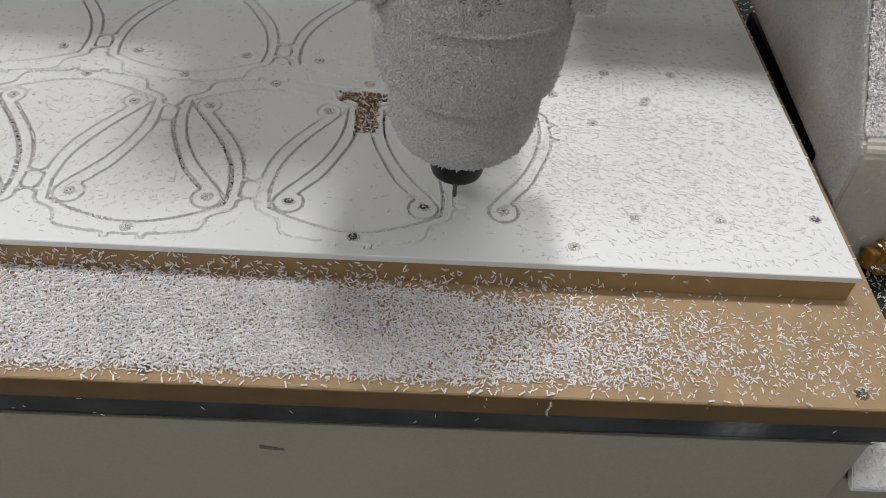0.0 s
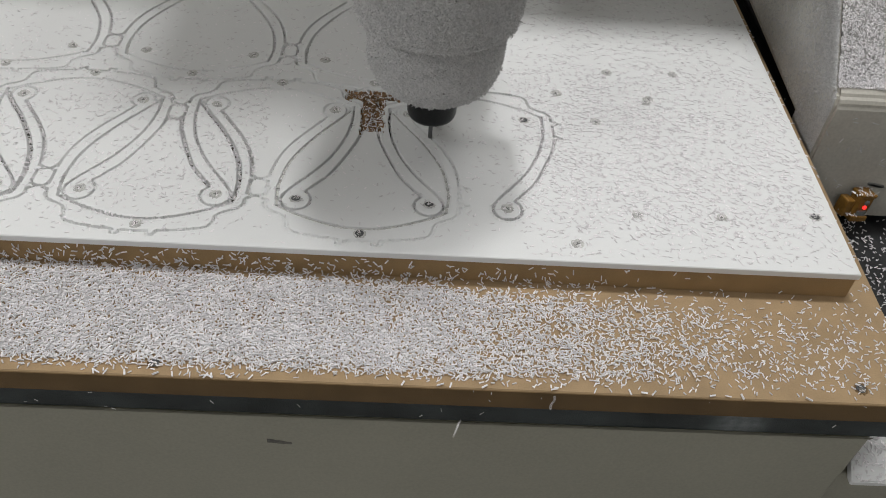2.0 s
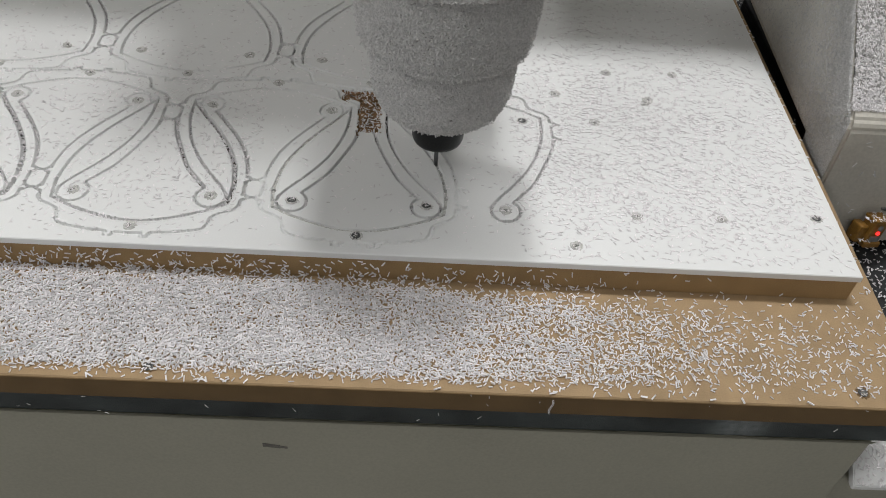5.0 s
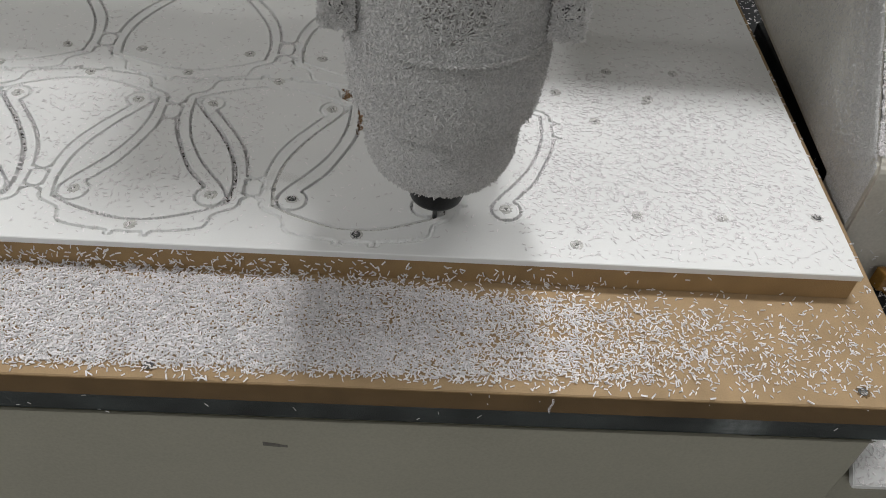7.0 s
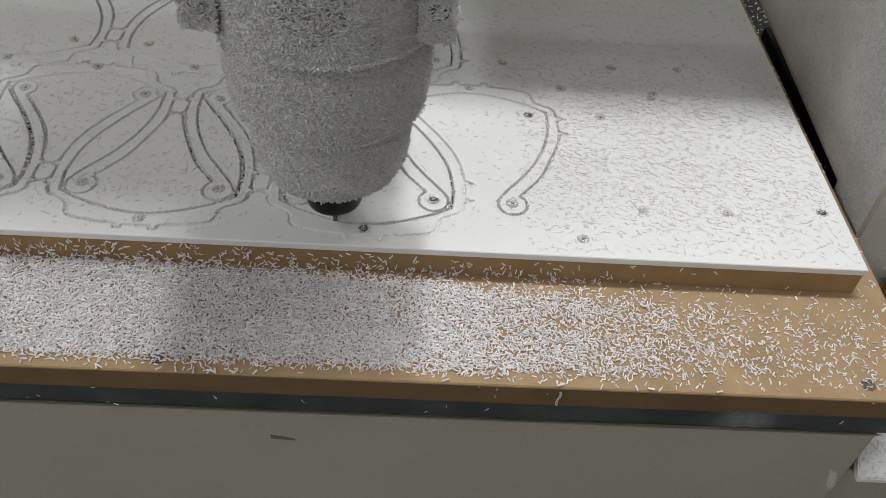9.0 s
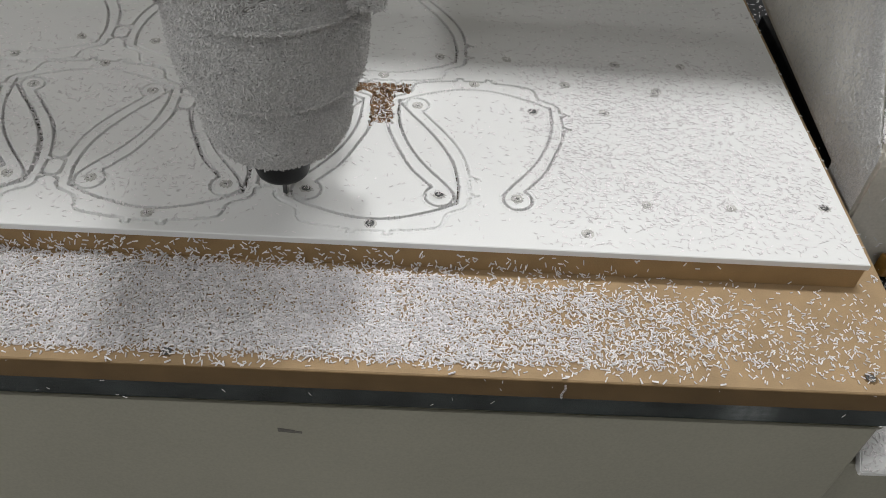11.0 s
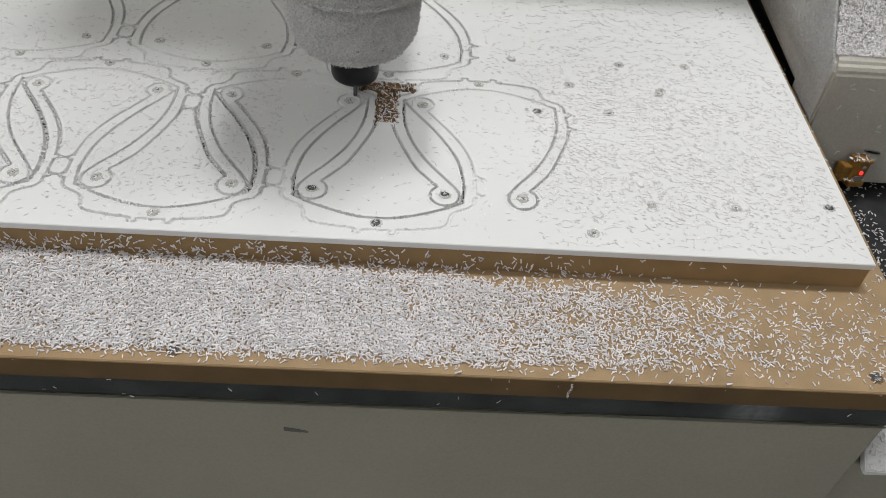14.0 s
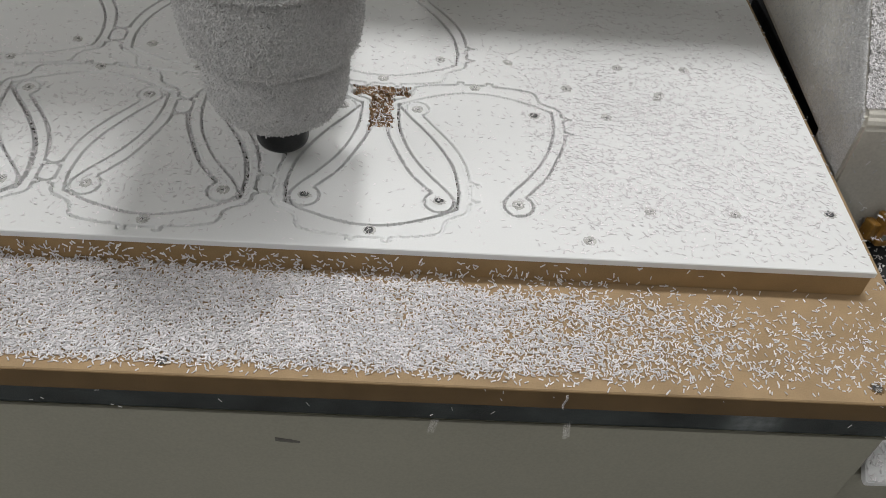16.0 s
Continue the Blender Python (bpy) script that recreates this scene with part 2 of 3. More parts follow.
def smooth_line(pts, steps=7):
    """Catmull-Rom through the points."""
    p = np.array([pts[0]] + list(pts) + [pts[-1]], float)
    out = []
    for i in range(1, len(p) - 2):
        for k in range(steps):
            t = k / steps
            a, b, c, d = p[i - 1], p[i], p[i + 1], p[i + 2]
            out.append(0.5 * (2 * b + (c - a) * t + (2 * a - 5 * b + 4 * c - d) * t * t + (3 * b - a - 3 * c + d) * t ** 3))
    out.append(p[-2])
    return np.array(out)


def ring(x, y, r, a0, a1, n=14):
    a = np.radians(np.linspace(a0, a1, n))
    return np.stack([x + r * np.cos(a), y + r * np.sin(a)], 1)


# one ornament, right half, millimetres from its axis and from the sheet's front edge
OUTER_IN = smooth_line([(56, 40), (57.6, 55), (56, 70), (53, 83), (46, 99), (35.5, 117), (24, 133), (15.5, 146)])
OUTER_OUT = smooth_line([(64.5, 71), (62, 84), (57, 98), (48.5, 113), (38, 128), (32.5, 136)])
INNER_IN = smooth_line([(13.6, 151), (14, 130), (18.2, 109), (26.5, 89), (36.5, 73), (48, 58), (54.2, 48.5)])
INNER_OUT = smooth_line([(5.5, 125), (8, 112), (13.4, 97), (23, 75), (30, 65), (38.3, 54.7)])
FOOT_LOBE = ring(44.3, 45.3, 9.9, 122, 395)
HEAD_LOBE = ring(27, 145.5, 8.6, -60, 190)
FOOT_ARC = smooth_line([(0, 20.4), (12, 21.3), (26, 25), (44, 32.2), (56, 39)])
FOOT_RIM = smooth_line([(0, 9.2), (8, 9.4), (9, 6.6), (13.5, 6.8), (14, 10), (28, 11.6), (42, 14.6), (46.5, 18.5), (48.5, 26.5), (54, 31), (61, 34.5), (64.6, 40)], 5)
JOINT = np.array([(64.5, 71), (64.6, 66.8), (66.6, 66.4), (68.2, 64.8), (70.9, 64.0), (68.2, 64.8), (67.2, 62.8), (65.0, 62.0), (64.8, 55), (65.0, 49), (67.2, 48.2), (68.2, 46.4), (70.9, 47.2), (68.2, 46.4), (66.6, 44.6), (64.4, 44.2), (63.8, 39.5)])


def mirrored(line):
    return line * np.array([-1, 1])


def crowned(line):
    """The same ornament upside down, half a pitch along."""
    return line * np.array([1, -1]) + np.array([PITCH * 500, 189.3])


lines = []  # (points in metres, half width, depth)


def cut(line, unit, row, depth, half=0.00115):
    lines.append((line / 1000 + np.array([CENTRE + unit * PITCH, row * ROW]), half, depth))


for unit in (-4, -3, -2, -1):
    fresh = unit == -1
    for side in (lambda l: l, mirrored):
        right = side is not mirrored
        worn = right and not fresh
        cut(side(OUTER_IN), unit, 0, 0.0046 if fresh or right else 0.0030, 0.0018 if worn else 0.0011)
        cut(side(OUTER_OUT), unit, 0, 0.0038 if worn else 0.0022, 0.0014 if worn else 0.0010)
        cut(side(INNER_IN), unit, 0, 0.0046 if fresh or right else 0.0028, 0.0011 if right else 0.0010)
        cut(side(INNER_OUT), unit, 0, 0.0043 if fresh or right else 0.0024, 0.0016 if worn else 0.0011)
        cut(side(FOOT_LOBE), unit, 0, 0.0042 if fresh else 0.0024, 0.0010)
        cut(side(HEAD_LOBE), unit, 0, 0.0016, 0.0010)
        cut(side(FOOT_ARC), unit, 0, 0.0046 if fresh else 0.0034)
        cut(side(FOOT_RIM), unit, 0, 0.0013 if fresh else 0.0021)
        cut(side(JOINT), unit, 0, 0.0013 if fresh else 0.0032)
        cut(crowned(side(FOOT_ARC)), unit, 0, 0.0014)
        cut(crowned(side(FOOT_RIM)), unit, 0, 0.0022)
        cut(crowned(side(JOINT)), unit, 0, 0.0034)
        cut(side(OUTER_IN), unit, 1, 0.0044 if right else 0.0030)
        cut(side(OUTER_OUT), unit, 1, 0.0044 if right else 0.0030)
        cut(side(FOOT_ARC), unit, 1, 0.0012)
        cut(side(FOOT_RIM), unit, 1, 0.0012)
        cut(side(JOINT), unit, 1, 0.0036)
for line in (INNER_IN, INNER_OUT, FOOT_LOBE):
    cut(mirrored(line), 0, 0, 0.0044)


def build_sheet():
    xs, ys = np.arange(GRID_X0, GRID_X1 + 1e-6, STEP), np.arange(0.002, GRID_Y1 + 1e-6, STEP)
    X, Y = np.meshgrid(xs, ys, indexing="ij")
    D = np.full(X.shape, 0.02)  # distance past the edge of the nearest groove
    Z = np.zeros(X.shape)
    for pts, half, depth in lines:
        if pts[:, 0].max() < GRID_X0 or pts[:, 0].min() > GRID_X1 or pts[:, 1].min() > GRID_Y1:
            continue
        for a, b in zip(pts[:-1], pts[1:]):
            m = 0.004
            i0, i1 = np.searchsorted(xs, [min(a[0], b[0]) - m, max(a[0], b[0]) + m])
            j0, j1 = np.searchsorted(ys, [min(a[1], b[1]) - m, max(a[1], b[1]) + m])
            if i0 >= i1 or j0 >= j1:
                continue
            px, py = X[i0:i1, j0:j1] - a[0], Y[i0:i1, j0:j1] - a[1]
            d = b - a
            t = np.clip((px * d[0] + py * d[1]) / max(d @ d, 1e-12), 0, 1)
            dist = np.hypot(px - t * d[0], py - t * d[1]) - half
            D[i0:i1, j0:j1] = np.minimum(D[i0:i1, j0:j1], dist)
            Z[i0:i1, j0:j1] = np.where(dist < 0.0006, np.maximum(Z[i0:i1, j0:j1], depth), Z[i0:i1, j0:j1])
    # the broken-out joint that bares the board
    wob = np.array([[noise.noise(Vector((x * 260, y * 260, 3))) for y in ys[:260]] for x in xs[300:520]])
    U, V = X[300:520, :260] - (CENTRE - PITCH), Y[300:520, :260]
    top = np.maximum(np.abs(U) - 0.021, np.abs(V - 0.1655) - 0.0058)
    stem = np.maximum(np.abs(U - 0.001) - 0.0085, np.abs(V - 0.141) - 0.0185)
    waist = np.maximum(np.abs(np.abs(U - 0.001) - 0.0085) - 0.0025, np.abs(V - 0.1505) - 0.0025)
    hole = np.maximum(np.minimum(top, stem), -waist) + wob * 0.0030
    D[300:520, :260] = np.minimum(D[300:520, :260], hole)
    torn = np.zeros(X.shape, bool)
    torn[300:520, :260] = hole < 0.0005
    gx, gy = np.gradient(D, STEP)
    near = (np.abs(D) < STEP * 0.55) & (D < 0.019)
    g = np.hypot(gx, gy) + 1e-9
    DX, DY = np.where(near, -gx / g * D, 0), np.where(near, -gy / g * D, 0)
    ripple = rng.normal(0, 0.00035, X.shape)
    low = np.where((D < -STEP * 0.3), np.clip(Z + ripple, 0.0008, 0.0047), 0.0)
    low = np.where(torn & (D < -STEP * 0.3), np.clip(0.0038 + rng.normal(0, 0.0009, X.shape), 0.001, 0.0046), low)
    burr = np.where((D > STEP * 0.55) & (D < STEP * 1.8), np.clip(rng.normal(0.00016, 0.00012, X.shape), 0, 0.0005), 0.0)
    co = np.stack([X + DX, Y + DY, burr - low], -1)
    nx, ny = X.shape
    idx = np.arange(nx * ny).reshape(nx, ny)
    quads = np.stack([idx[:-1, :-1], idx[1:, :-1], idx[1:, 1:], idx[:-1, 1:]], -1).reshape(-1, 4)
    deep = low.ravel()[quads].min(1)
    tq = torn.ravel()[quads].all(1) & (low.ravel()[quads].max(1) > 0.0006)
    # Deepest floors get the painted gap darkness, middling ones the cut plastic.
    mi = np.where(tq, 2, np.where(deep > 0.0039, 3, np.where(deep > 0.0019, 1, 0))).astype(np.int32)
    co = co.reshape(-1, 3)
    # the plain rest of the top, its rounded front edge and its sides
    x0, x1, y1, e = SHEET_X0, 0.0, 1.45, 0.0006
    gx0, gx1, gy0, gy1 = xs[0], xs[-1], ys[0], ys[-1]
    ex, ef = [], []

    def quad(*p):
        k = len(co) + len(ex)
        ex.extend(p)
        ef.append((k, k + 1, k + 2, k + 3))

    quad((x0, gy0, 0), (gx0, gy0, 0), (gx0, gy1, 0), (x0, gy1, 0))
    quad((gx1, gy0, 0), (x1 - e, gy0, 0), (x1 - e, gy1, 0), (gx1, gy1, 0))
    quad((x0, gy1, 0), (x1 - e, gy1, 0), (x1 - e, y1, 0), (x0, y1, 0))
    quad((x0, e, 0), (x1 - e, e, 0), (x1 - e, gy0, 0), (x0, gy0, 0))
    quad((x0, 0, -e), (x1, 0, -e), (x1 - e, e, 0), (x0, e, 0))
    quad((x1, 0, -e), (x1, y1, -e), (x1 - e, y1, 0), (x1 - e, e, 0))
    quad((x0, 0, Z_MDF), (x1, 0, Z_MDF), (x1, 0, -e), (x0, 0, -e))
    quad((x1, 0, Z_MDF), (x1, y1, Z_MDF), (x1, y1, -e), (x1, 0, -e))
    quad((x0, 0, Z_MDF), (x0, y1, Z_MDF), (x1, y1, Z_MDF), (x1, 0, Z_MDF))
    quad((x0, y1, Z_MDF), (x0, 0, Z_MDF), (x0, 0, -e), (x0, y1, -e))
    quad((x1, y1, Z_MDF), (x0, y1, Z_MDF), (x0, y1, -e), (x1, y1, -e))
    co = np.vstack([co, np.array(ex)])
    quads = np.vstack([quads, np.array(ef)])
    mi = np.concatenate([mi, np.zeros(len(ef), np.int32)])
    me = bpy.data.meshes.new("plastic_sheet")
    me.vertices.add(len(co))
    me.vertices.foreach_set("co", co.ravel())
    me.loops.add(len(quads) * 4)
    me.loops.foreach_set("vertex_index", quads.ravel().astype(np.int32))
    me.polygons.add(len(quads))
    me.polygons.foreach_set("loop_start", np.arange(len(quads), dtype=np.int32) * 4)
    for m in (WHITE, CUT, TORN, GROOVE_SHADE):
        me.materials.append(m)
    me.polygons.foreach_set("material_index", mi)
    me.update(calc_edges=True)
    me.shade_flat()
    ob = new("plastic_sheet", me)
    return tagged(ob, "white plastic sheet with routed curved grooves on mdf", "plastic sheet")


build_sheet()


# ---- screws ----
def screw_thing(head, label, rim=None):
    s = tagged(empty("screw"), label, "screw", "fixing screws")
    part("head", lathe([(0.0012, -0.0010), (0.0027, -0.0002), (0.0030, 0.0003), (0.0027, 0.0006), (0.0018, 0.0007), (0.0015, 0.0001), (0.0002, -0.0003)], 20), head, s, smooth=True)
    bm = bmesh.new()
    box(-0.0014, 0.0014, -0.0003, 0.0003, -0.0001, 0.00045, bm=bm)
    box(-0.0003, 0.0003, -0.0014, 0.0014, -0.0001, 0.00046, bm=bm)
    part("cross_recess", bm, GREYPL, s, "black cross recess")
    bm = bmesh.new()
    n, inner, outer = 22, [], []
    for k in range(n):
        a = 2 * math.pi * k / n
        r = 0.0036 + 0.0010 * noise.noise(Vector((k * 0.9, 2, 1)))
        inner.append(bm.verts.new((0.0029 * math.cos(a), 0.0029 * math.sin(a), 0.0001)))
        outer.append(bm.verts.new((r * math.cos(a), r * math.sin(a), 0.00045 + 0.0004 * noise.noise(Vector((k * 1.7, 5, 1))))))
    low = [bm.verts.new((v.co.x * 1.25, v.co.y * 1.25, -0.0001)) for v in outer]
    for k in range(n):
        j = (k + 1) % n
        bm.faces.new((inner[k], inner[j], outer[j], outer[k])[::-1])
        bm.faces.new((outer[k], outer[j], low[j], low[k])[::-1])
    part("raised_rim", bm, rim or CUT, s, "" if rim else "burred white plastic rim")
    return s


clean_screw = screw_thing(SCREW, "dark countersunk screw sunk in a burred hole")
dusty_screw = screw_thing(CUT, "countersunk screw filled with white dust and chips")
spots = []
for unit in (-3, -2, -1, 0):
    c = CENTRE + unit * PITCH
    spots += [(c - 0.0445, 0.0462), (c + 0.0445, 0.0466), (c, 0.0158), (c - 0.0274, 0.1455), (c + PITCH / 2, 0.1768)]
    if unit < 0:
        spots += [(c + 0.0274, 0.1452), (c, 0.1828), (c - 0.0415, 0.2110), (c + 0.043, 0.212)]
spots += [(-0.1825, 0.1820), (-0.1554, 0.1476), (-0.1092, 0.1806), (-0.2265, 0.2143), (-0.1378, 0.2149), (-0.0823, 0.2178), (-0.0815, 0.0483), (-0.0142, 0.0532)]
board_screw = screw_thing(SCREW, "dark countersunk screw sunk in the tan board", MDF_DARK)
board_screw.matrix_world = pose(-0.0168, -0.0733, Z_SPOIL)
dusty_screw.matrix_world = pose(*spots[0], 0.0)
first = True
for x, y in spots[1:]:
    fresh = (-0.40 < x < -0.26 and y < 0.06) or (-0.22 < x < -0.20 and y < 0.15) or x > -0.02
    at = pose(x, y, 0.0, rng.normal(0, 4), rng.normal(0, 4), rng.uniform(0, 180))
    if fresh and first:
        clean_screw.matrix_world, first = at, False
    else:
        copy_thing(clean_screw if fresh else dusty_screw, at)
copy_thing(board_screw, pose(-0.4371, -0.0751, Z_SPOIL, 0, 0, 25))["label"] = "dark countersunk screw half buried in white chips"

# ---- chips that lie still ----
def scatter(n, x0, x1, y0, y1, density):
    """Random places, thinned by density(x, y) from 0 to 1."""
    out = np.zeros((0, 2))
    while len(out) < n:
        p = np.stack([rng.uniform(x0, x1, 4 * n), rng.uniform(y0, y1, 4 * n)], 1)
        out = np.vstack([out, p[rng.random(4 * n) < density(p[:, 0], p[:, 1])]])
    return out[:n]


def blotch(x, y, scale, seed):
    return np.array([0.5 + 0.5 * noise.noise(Vector((a * scale, b * scale, seed))) for a, b in zip(x, y)])


def spoil_density(x, y):
    along = np.clip((-0.06 - x) / 0.27, 0, 1) ** 1.15 * 0.77 + 0.23
    edge = np.clip((y - Y_FRONT - 0.001) / 0.012, 0, 1) ** 1.2
    back = np.clip((0.002 - y) / (0.012 + 0.09 * np.clip(x + 0.30, 0, 0.3)), 0.25, 1)
    back = np.where(x < -0.42, np.maximum(back, 0.7), back)
    return along * edge * back * (0.5 + 0.5 * blotch(x, y, 45, 1.0))


def even_scatter(cell, x0, x1, y0, y1, density):
    """One jittered place a cell, kept with probability density(x, y)."""
    gx, gy = np.meshgrid(np.arange(x0, x1, cell), np.arange(y0, y1, cell), indexing="ij")
    p = np.stack([gx.ravel(), gy.ravel()], 1) + rng.uniform(0, cell * 0.95, (gx.size, 2))
    p = p[p[:, 1] < y1]
    return p[rng.random(len(p)) < density(p[:, 0], p[:, 1])]


layers = []
for level, (gain, less) in enumerate(((1.25, 0.0), (1.4, 0.30), (1.2, 0.62))):
    p = even_scatter(0.00185, -0.74, 0.018, Y_FRONT + 0.001, -0.001, lambda x, y: np.clip(spoil_density(x, y) * 1.25 * gain - less, 0, 1))
    layers.append(np.column_stack([p, Z_SPOIL + 0.0008 * level + rng.random(len(p)) * 0.0004]))
p = np.vstack(layers)
p, z = p[:, :2], p[:, 2]
tagged(chip_mesh("plastic_chips", np.column_stack([p, z]), ups(len(p)), CHIP, lift=0.12, length=(0.0020, 0.0033), width=(0.00065, 0.0009), thick=(0.0004, 0.0006), turn=0.3), "drift of white plastic chips on the spoilboard", "plastic chips")


def sheet_density(x, y):
    right = 1 / (1 + np.exp(-(x + 0.215) / 0.012))
    base = right * (0.35 + 0.65 * np.clip(1.1 - np.abs(x + 0.13) / 0.17, 0, 1)) + (1 - right) * 0.34
    front = np.clip(y / 0.05, 0.35, 1)
    clear = np.where((x > -0.40) & (x < -0.22) & (y < 0.19), 0.25, 1.0)
    far = np.clip(1.2 - (y - 0.15) / 0.10, 0.3, 1)
    return base * front * clear * far * (0.25 + 0.75 * blotch(x, y, 30, 4.0))


p = scatter(17000, -0.74, -0.004, 0.004, 0.55, sheet_density)
z = rng.random(len(p)) * 0.0003
tagged(chip_mesh("plastic_chips", np.column_stack([p, z]), ups(len(p)), CHIP, lift=0.05, length=(0.0017, 0.0030), width=(0.00065, 0.00095), thick=(0.00018, 0.00034), turn=0.15), "loose white plastic chips strewn over the sheet", "plastic chips")

# chips caught on the screw heads
c = np.repeat(np.array(spots + [(-0.0168, -0.0733)]), 6, axis=0)
p = c + rng.normal(0, 0.0017, c.shape)
z = np.where(c[:, 1] < 0, Z_SPOIL, 0.0) + 0.0006 + rng.random(len(p)) * 0.0004
tagged(chip_mesh("plastic_chips", np.column_stack([p, z]), ups(len(p)), CHIP, lift=0.2, length=(0.0011, 0.0024), width=(0.0004, 0.0007), thick=(0.0002, 0.0004)), "small white chips caught on the screw heads", "plastic chips")

# chips lodged in the grooves
gp = []
for pts, half, depth in lines:
    if depth > 0.0033 and pts[:, 1].max() < 0.45:
        seg = np.repeat(np.arange(len(pts) - 1), 7)
        t = rng.random(len(seg))[:, None]
        q = pts[seg] * (1 - t) + pts[seg + 1] * t + rng.normal(0, 0.0006, (len(seg), 2))
        gp.append(np.column_stack([q, -np.minimum(depth, 0.0046) + rng.random(len(q)) * 0.0020]))
gp = np.vstack(gp)
gp = gp[rng.random(len(gp)) < np.where(np.abs(gp[:, 0] - CENTRE + PITCH) < 0.066, 0.16, 0.45)]
tagged(chip_mesh("groove_chips", gp, ups(len(gp)), CHIP, lift=0.5, length=(0.0012, 0.0028), width=(0.0006, 0.0012)), "small white chips packed in the routed grooves", "plastic chips")

# torn fibres and chips in the broken-out joint
fib = np.vstack([np.column_stack([rng.uniform(-0.020, 0.020, 130), rng.uniform(0.160, 0.1705, 130)]), np.column_stack([rng.uniform(-0.006, 0.008, 150), rng.uniform(0.124, 0.160, 150)])])
fib = np.column_stack([fib + np.array([CENTRE - PITCH, 0]), -0.0042 + rng.random(len(fib)) * 0.003])
tagged(chip_mesh("torn_fibres", fib, ups(len(fib)), TORN, lift=0.3, length=(0.003, 0.007), width=(0.0008, 0.0022)), "torn brown mdf fibres in the broken joint", "torn fibres")
pick = fib[rng.random(len(fib)) < 0.9] + np.array([0.001, -0.001, 0.0006])
tagged(chip_mesh("groove_chips", pick, ups(len(pick)), CHIP, lift=0.4, length=(0.0018, 0.0036), width=(0.0006, 0.0012)), "white chips among torn brown fibres", "plastic chips")

# chips that cling to the board's front edge and lie against its foot
n = 900
x = rng.uniform(-0.70, -0.01, n)
x = x[rng.random(n) < np.clip((-0.08 - x) / 0.35, 0.03, 1)]
z = Z_SPOIL + 0.001 + rng.random(len(x)) ** 1.8 * 0.016
face = np.column_stack([x, np.full(len(x), 0.0002), z])
tagged(chip_mesh("clinging_chips", face, np.tile([0.0, -1.0, 0.15], (len(face), 1)), CHIP, lift=0.25, length=(0.0024, 0.0037)), "white chips clinging to the tan board edge", "plastic chips")
n = 26
face = np.column_stack([rng.uniform(-0.70, 0.0, n), np.full(n, Y_FRONT), rng.uniform(-0.058, Z_SPOIL, n)])
tagged(chip_mesh("clinging_chips", face, np.tile([0.0, -1.0, 0.1], (n, 1)), CHIP, lift=0.2, width=(0.0003, 0.0006), thick=(0.0002, 0.0004)), "few white chips clinging to the bed edge", "plastic chips")

# chips on the side rail
p = scatter(5200, 0.016, 0.40, -0.076, 0.60, lambda x, y: np.clip(0.30 + 0.9 * (y < -0.02) + 0.5 * blotch(x, y, 26, 9.0) - 0.25, 0, 1))
tagged(chip_mesh("plastic_chips", np.column_stack([p, -0.0998 + rng.random(len(p)) * 0.003]), ups(len(p)), CHIP, lift=0.25), "white chips strewn along the dark side rail", "plastic chips")
p = scatter(1500, 0.024, 0.10, -0.060, 0.16, lambda x, y: np.clip(1.1 - (x - 0.02) / 0.06, 0.2, 1))
tagged(chip_mesh("plastic_chips", np.column_stack([p, -0.0998 + rng.random(len(p)) * 0.002]), ups(len(p)), CHIP, lift=0.25), "white chips heaped along the rail beside the board", "plastic chips")
p = scatter(260, -0.002, 0.0195, 0.0, 0.5, lambda x, y: 0.8 + 0 * x)
tagged(chip_mesh("plastic_chips", np.column_stack([p, np.full(len(p), Z_SPOIL)]), ups(len(p)), CHIP, lift=0.2, width=(0.0006, 0.0012)), "thin line of chips beside the board", "plastic chips")

# a made-up white ledge for the chip-covered surface at the rail's front end
tray = tagged(empty("white_chip_ledge"), "white ledge heaped with chips, added at the rail end", "tray")
part("ledge_floor", box(0.0140, 0.16, -0.0560, 0.02, -0.0995, -0.0950, 0.001), WHITE, tray)
part("ledge_lip", prism([(-0.0835, -0.1200), (-0.0835, -0.1150), (-0.0560, -0.0940), (-0.0540, -0.0995), (-0.0780, -0.1200)], 0.0135, 0.16, 0.0008), WHITE, tray, "sloping white lip")
p = scatter(2600, 0.0145, 0.15, -0.0832, 0.018, lambda x, y: 1 + 0 * x)
z = np.interp(p[:, 1], [-0.0835, -0.0560, 0.02], [-0.1150, -0.0940, -0.0945]) + rng.random(len(p)) ** 2 * 0.002
tagged(chip_mesh("chip_heap", np.column_stack([p, z]), np.tile([0.0, -0.4, 1.0], (len(p), 1)), CHIP, tray, lift=0.2), "white chips on the ledge")

# chipped paint on the front; the bright spot is a highlight coloured into BED
bm = box(-0.0075, 0.0035, -0.0003, 0.0003, -0.0020, 0.0014, 0.0002, 1)
box(-0.0055, 0.0080, -0.00026, 0.0003, -0.0016, 0.0006, 0.0002, 1, bm)
for v in bm.verts:
    v.co.z += -0.12 * v.co.x + (0.0008 if v.co.x < -0.003 and v.co.z > 0 else 0)
dent = part("paint_chip", bm, PRIMER, frame_ob, "dark chip in the grey paint")
dent.location = (-0.3700, Y_FRONT + 0.0033, -0.0950)
bm, tops, feet, step = bmesh.new(), [], [], 0.0
for k in range(500):
    x = -0.75 + k * 0.7552 / 499
    if rng.random() < 0.03:
        step = rng.uniform(0.0, 0.0013)
    tops.append(bm.verts.new((x, Y_FRONT + 0.0014, -0.0609 + step + rng.uniform(-0.00018, 0.00018) + 0.0004 * noise.noise(Vector((x * 60, 0, 2))))))
    feet.append(bm.verts.new((x, Y_FRONT + 0.0032, -0.0660)))
